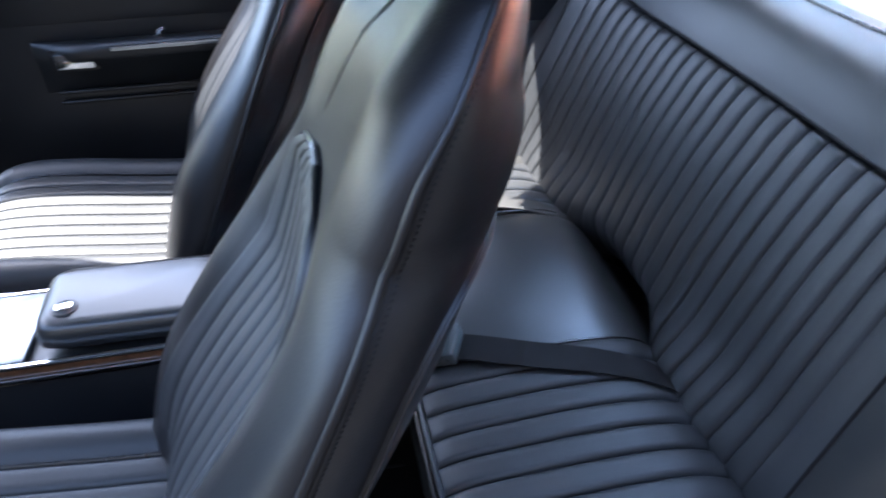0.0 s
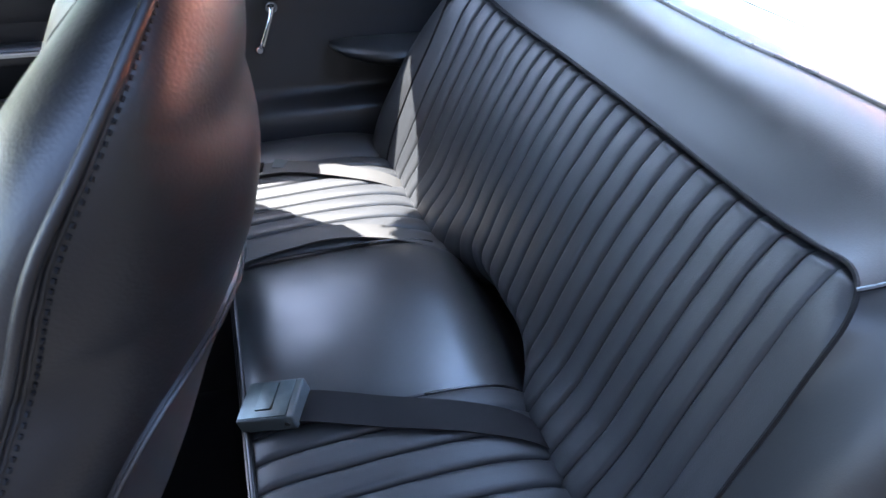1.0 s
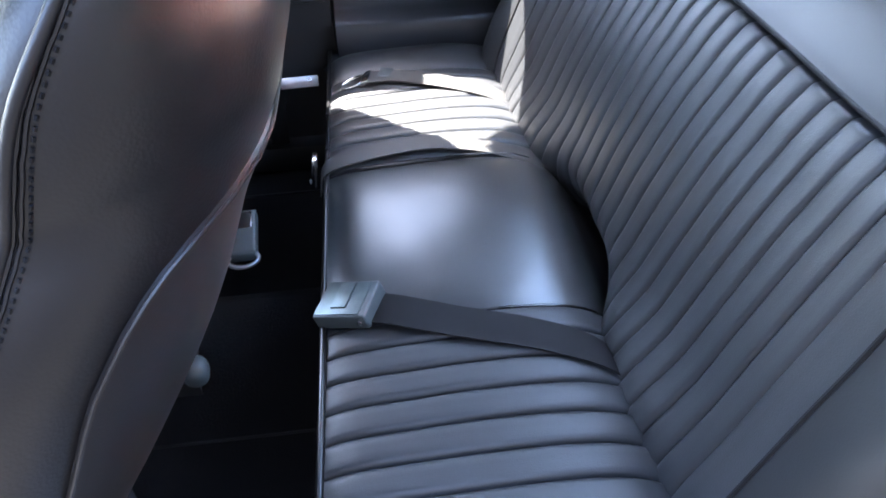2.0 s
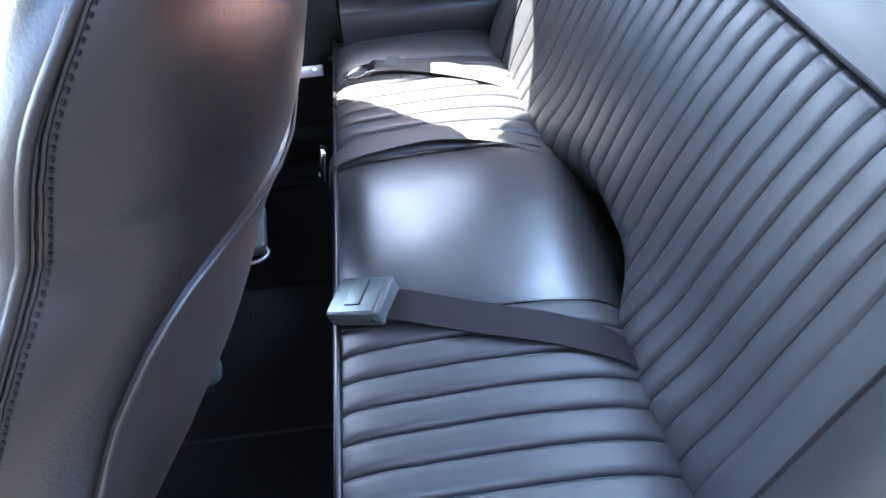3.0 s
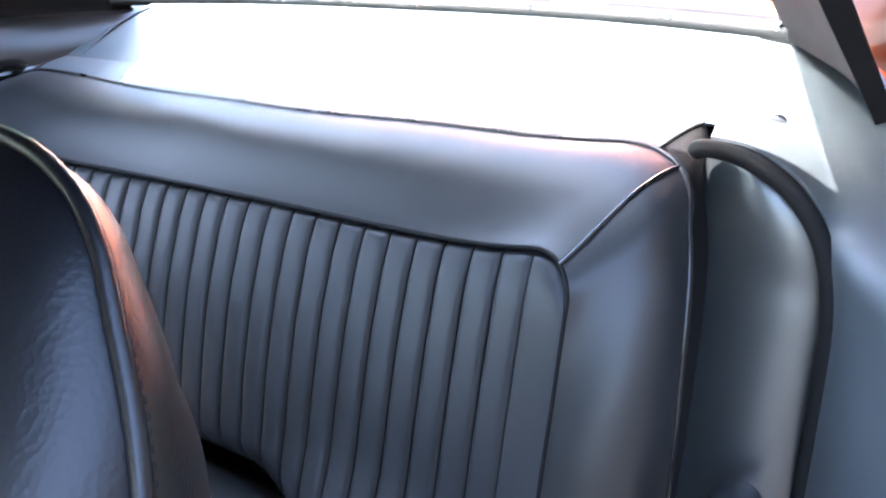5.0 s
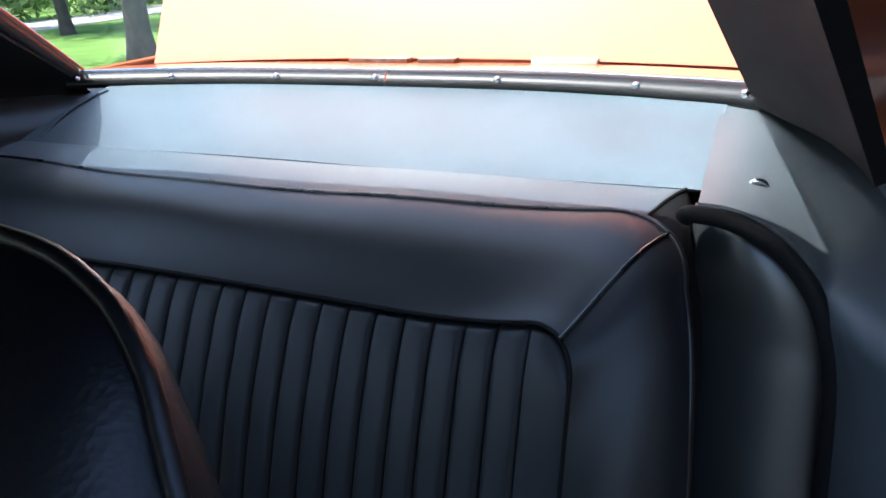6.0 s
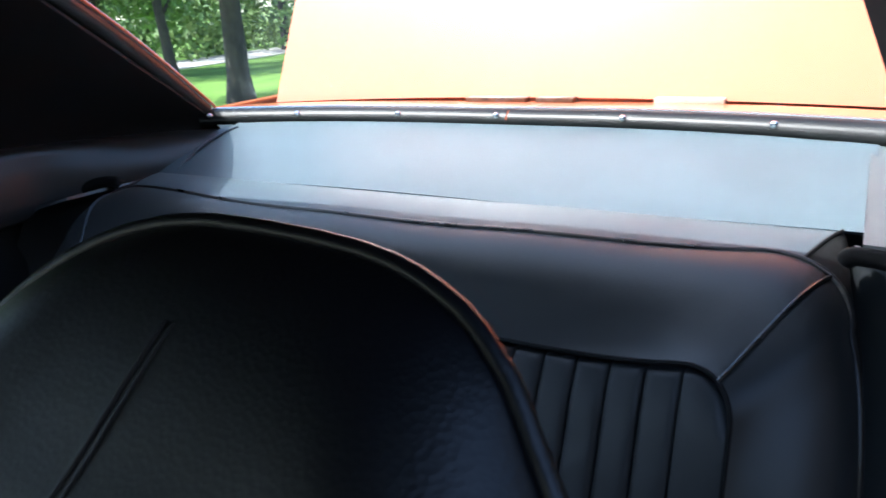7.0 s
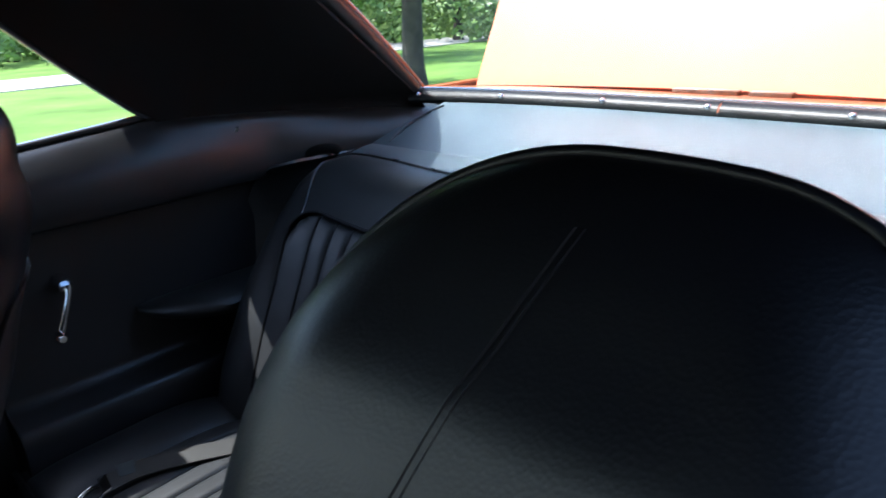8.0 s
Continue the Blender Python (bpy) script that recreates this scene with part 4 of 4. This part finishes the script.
bucket_seat(-0.431, 0.0, "black vinyl high-back bucket seat with pleated insert and stitched edge")
bucket_seat(0.408, 0.03, "black vinyl high-back bucket seat with sunlit pleated cushion")

# ---- centre console ----
console = thing("centre_console", "black centre console with a padded lid, lock and woodgrain strip", "console", at=(0, 0.9, 0.15))
part("console_body", Shape().loft([[(a * w, y, z) for a, y in ((-1, 0.70), (1, 0.70), (1, 1.55), (-1, 1.55))] for z, w in ((0.05, 0.11), (0.24, 0.105), (0.330, 0.098), (0.357, 0.092))]), TRIM, console)
lid_sh = Shape()
rings = []
for z, e in ((0.373, -0.004), (0.377, 0.0), (0.402, 0.0), (0.413, -0.004), (0.418, -0.012), (0.420, -0.024)):
    ring = []
    for k in range(40):
        a = 2 * math.pi * k / 40
        ca, sa = math.cos(a), math.sin(a)
        ring.append((math.copysign(abs(ca) ** 0.28, ca) * (0.080 + e), 0.885 + math.copysign(abs(sa) ** 0.2, sa) * (0.150 + e), z + 0.003 * math.copysign(abs(sa) ** 0.2, sa) + 0.5 * max(0.0, z - 0.412) * (0.6 + ca)))
    rings.append(ring)
lid_sh.loft(rings)
part("lid", lid_sh, VINYL_SMOOTH, console, "smooth padded lid")
part("lock_bezel", Shape().tube([(-0.036, 0.990, 0.421), (-0.036, 0.990, 0.4245)], [0.021, 0.019], 20), RUBBER, console)
part("lock_button", Shape().tube([(-0.036, 0.990, 0.4235), (-0.036, 0.990, 0.428), (-0.036, 0.990, 0.429)], [0.0135, 0.013, 0.009], 18), CHROME, console, "round chrome lock button")
for s in (-1, 1):
    part("wood_strip", Shape().box((s * 0.0945, 1.10, 0.357), (0.006, 0.80, 0.018), 0.002), WOOD_AND_SHADE, console, "dark woodgrain strip")
    part("bright_trim", Shape().box((s * 0.096, 1.10, 0.369), (0.010, 0.80, 0.005), 0.0015), CHROME, console)
    part("bright_trim", Shape().box((s * 0.098, 1.10, 0.343), (0.010, 0.80, 0.009), 0.002), CHROME, console)
part("top_plate", Shape().box((0, 1.285, 0.366), (0.176, 0.46, 0.012), 0.004), STEEL, console, "brushed metal console top plate")

# ---- belt hardware on the floor between the seats ----
hw_ = thing("belt_buckle", "grey front seat belt buckle with bright button on the tunnel", "belt buckle", at=(0.19, 0.63, 0.2))
t2 = pose(0, 0, 0, 0, -6, 4)
part("buckle_body", Shape().box((0.195, 0.645, 0.214), (0.118, 0.050, 0.026), 0.006, t2, 3), GREY_PLASTIC, hw_)
part("push_button", Shape().box(Vector((0.195, 0.645, 0.214)) + t2.to_3x3() @ Vector((0.026, -0.002, 0.014)), (0.046, 0.030, 0.004), 0.0015, t2), CHROME, hw_)
loop = []
for a in np.linspace(0, 2 * math.pi, 24, endpoint=False):
    loop.append(Vector((0.195, 0.645, 0.214)) + t2.to_3x3() @ Vector((-0.066 + 0.020 * math.cos(a), 0.028 * math.sin(a), 0.002)))
part("guide_loop", Shape().tube(loop, 0.004, 8, closed=True), STEEL, hw_)
part("stalk", Shape().tube(spline([(0.24, 0.649, 0.216), (0.29, 0.665, 0.16), (0.31, 0.685, 0.06)], 10), 0.008, 8), WEBBING, hw_)
part("knob", Shape().tube([(-0.106, 0.700, 0.165), (-0.108, 0.696, 0.187), (-0.109, 0.694, 0.201), (-0.109, 0.694, 0.207)], [0.020, 0.022, 0.018, 0.008], 14), GREY_PLASTIC,
     thing("seat_knob", "pale round knob on the carpet beside the seat", "knob", at=(-0.106, 0.70, 0.165)))
pl = thing("belt_anchor", "bright flat metal belt anchor strip near the sill", "belt anchor", at=(0.66, 0.52, 0.28))
part("anchor_strip", Shape().box((0.702, 0.552, 0.272), (0.090, 0.028, 0.004), 0.0015, pose(0, 0, 0, -40, 0, 92)), STEEL, pl)
part("bolt", Shape().tube([(0.705, 0.527, 0.274), (0.702, 0.527, 0.279)], 0.006, 8), CHROME, pl)
part("webbing", strap([(0.698, 0.592, 0.268), (0.715, 0.62, 0.20), (0.725, 0.63, 0.07)], 0.045, (0, 1, 0.2)), WEBBING, pl)


# made-up wall out of view: blocks sky light and darkens reflections from the left
tagged(part("light_block_wall", Shape().box((-1.85, 1.4, 0.88), (0.12, 6.4, 2.4), 0.01), SHADE_WALL), "unseen dark wall added to cut light from the left", "garage wall", kind="structure")

# ---- outside: lawn, road and trees ----
ground_z = -0.32
rows = [[(x, y, ground_z + 0.02 * noise.noise(Vector((x * 0.2, y * 0.2, 0)))) for x in (-900, -200, -60, -25, -12, -6, -2, 2, 6, 9, 12, 15, 18, 21, 25, 32, 45, 70, 200, 900)] for y in (900, 200, 60, 25, 10, 4, 0, -4, -8, -12, -16, -20, -26, -34, -50, -90, -250, -900)]
tagged(part("ground", Shape().grid(rows), LAWN), "mown green lawn", "lawn", kind="structure")
# both paved areas are assumed, out of view, to bounce neutral light inside
tagged(part("bounce_paving", Shape().slab([[(x, y, ground_z + 0.035) for x in (-60, -14, -6, -2, 1.6)] for y in (-14, -5, 0, 5, 14, 60)], 0.05), PAVING), "unseen grey paving added under the car for neutral bounce light", "driveway", kind="structure")
tagged(part("bounce_paving_front", Shape().slab([[(x, y, ground_z + 0.035) for x in (1.62, 6, 14, 30)] for y in (2.5, 14, 60)], 0.05), PAVING), "unseen grey paving added ahead of the car for neutral bounce light", "driveway", kind="structure")
rows = []
for t in np.linspace(-1, 1, 30):
    c = Vector((19.5 + 2.5 * t * t, -3.0 + 30 * t, 0))
    rows.append([(c.x - 1.9, c.y, ground_z + 0.03), (c.x, c.y, ground_z + 0.06), (c.x + 1.9, c.y, ground_z + 0.03)])
tagged(part("road", Shape().slab(rows, 0.05), ROAD), "pale gravel road across the lawn", "road", kind="structure")


def leaf_cloud(shape, centre, radii, n, size, rng, hollow=0.55):
    for _ in range(n):
        d = Vector((rng.gauss(0, 1), rng.gauss(0, 1), rng.gauss(0, 1))).normalized() * (hollow + (1 - hollow) * rng.random() ** 0.5)
        c = Vector(centre) + Vector((d.x * radii[0], d.y * radii[1], d.z * radii[2]))
        a = Vector((rng.gauss(0, 1), rng.gauss(0, 1), rng.gauss(0, 0.6))).normalized()
        b = a.orthogonal().normalized()
        b = (Matrix.Rotation(rng.random() * 6.28, 3, a) @ b)
        s = size * (0.6 + 0.8 * rng.random())
        n0 = len(shape.v)
        side = a.cross(b) * s * 0.5
        shape.v += [tuple(c - b * s), tuple(c + side - a * s * 0.1), tuple(c + b * s), tuple(c - side - a * s * 0.1)]
        shape.f.append((n0, n0 + 1, n0 + 2, n0 + 3))


def tree(x, y, height, trunk_r, crown, seed, n_leaf=5200, leaf=0.10, mat=None, base_h=2.2):
    rng = random.Random(seed)
    root = thing("tree", "broad leafy tree with a dark trunk on the lawn", "tree", "trees on the lawn", at=(x, y, ground_z))
    lean = Vector((rng.uniform(-0.04, 0.04), rng.uniform(-0.04, 0.04), 1))
    wood = Shape()
    pts, rs = [], []
    for i in range(12):
        t = i / 11
        pts.append(Vector((x, y, ground_z - 0.1)) + lean * t * height * 0.75 + Vector((0.1 * math.sin(t * 5 + seed), 0.1 * math.cos(t * 4 + seed), 0)) * t)
        rs.append(trunk_r * (1.35 if i == 0 else 1.0) * (1 - 0.75 * t))
    wood.tube(pts, rs, 12)
    ends = []
    for i in range(10):
        t = 0.28 + 0.055 * i
        a = rng.random() * 6.28
        base = pts[int(t / 0.75 * 0.75 * 11)]
        length = crown * (0.55 + 0.4 * rng.random())
        tip = base + Vector((math.cos(a) * length, math.sin(a) * length, 0.5 * length + rng.uniform(-0.4, 0.4)))
        mid = base.lerp(tip, 0.5) + Vector((0, 0, 0.12 * length))
        wood.tube(spline([base, mid, tip], 8), [trunk_r * 0.38 * (1 - 0.8 * k / 7) for k in range(8)], 7)
        ends += [mid, tip]
    part("trunk", wood, BARK, root, tidy=False)
    leaves = Shape()
    per = n_leaf // (len(ends) + 8)
    for e in ends:
        leaf_cloud(leaves, e, (crown * 0.36, crown * 0.36, crown * 0.24), per, leaf, rng, 0.2)
    for _ in range(8):
        a, r = rng.random() * 6.28, crown * rng.random() ** 0.5 * 0.8
        leaf_cloud(leaves, (x + math.cos(a) * r, y + math.sin(a) * r, ground_z + base_h + (height - base_h) * rng.random()), (crown * 0.4, crown * 0.4, crown * 0.26), per, leaf, rng, 0.25)
    part("crown", leaves, mat or LEAF, root, tidy=False, smooth=False)
    return root


tree(8.9, -8.5, 8.5, 0.215, 3.4, 3, 9000, 0.11, base_h=2.0)
tree(15.6, -12.6, 8.0, 0.16, 2.6, 5, 5000, 0.11, base_h=1.9)
tree(19.0, -13.0, 8.0, 0.16, 2.8, 8, 5000, 0.12, base_h=1.9)
tree(24.0, -16.0, 9.0, 0.2, 3.2, 11, 5000, 0.13, base_h=2.0)
tree(20.0, -22.0, 9.0, 0.2, 3.2, 13, 5000, 0.13, base_h=2.0)
tree(14.0, -19.0, 9.0, 0.2, 3.2, 14, 5000, 0.13, base_h=2.0)
tree(33.0, -9.0, 8.0, 0.2, 3.2, 15, 4500, 0.14, base_h=1.6)
tree(36.0, -14.5, 9.0, 0.2, 3.4, 17, 4500, 0.14, base_h=1.6)
tree(34.0, -3.0, 9.0, 0.2, 3.4, 19, 4500, 0.14, base_h=1.6)
tree(30.0, 6.0, 9.0, 0.2, 3.4, 20, 3500, 0.14, base_h=1.6)

# a far belt of shrubs and wood edge
rng = random.Random(4)
hedge = Shape()
for i in range(120):
    a = radians(lerp(-82, 30, i / 119))
    r = rng.uniform(27, 40) if a < radians(-12) else rng.uniform(38, 46)
    cx_, cy_ = r * math.cos(a), r * math.sin(a)
    h = rng.uniform(1.2, 3.2)
    leaf_cloud(hedge, (cx_, cy_, ground_z + h * 0.5), (rng.uniform(1.2, 2.2), rng.uniform(1.2, 2.2), h * 0.6), 300, 0.16, rng, 0.3)
tagged(part("shrub_belt", hedge, LEAF_PALE, tidy=False, smooth=False), "dense belt of sunlit shrubs beyond the lawn", "shrubs", kind="stuff")
wood_edge = Shape()
for i in range(90):
    a = radians(lerp(-88, 40, i / 89))
    r = rng.uniform(48, 62)
    leaf_cloud(wood_edge, (r * math.cos(a), r * math.sin(a), ground_z + rng.uniform(3, 8)), (3.6, 3.6, 3.6), 320, 0.34, rng, 0.2)
tagged(part("wood_edge", wood_edge, LEAF, tidy=False, smooth=False), "dark green wood edge in the distance", "woods", kind="stuff")
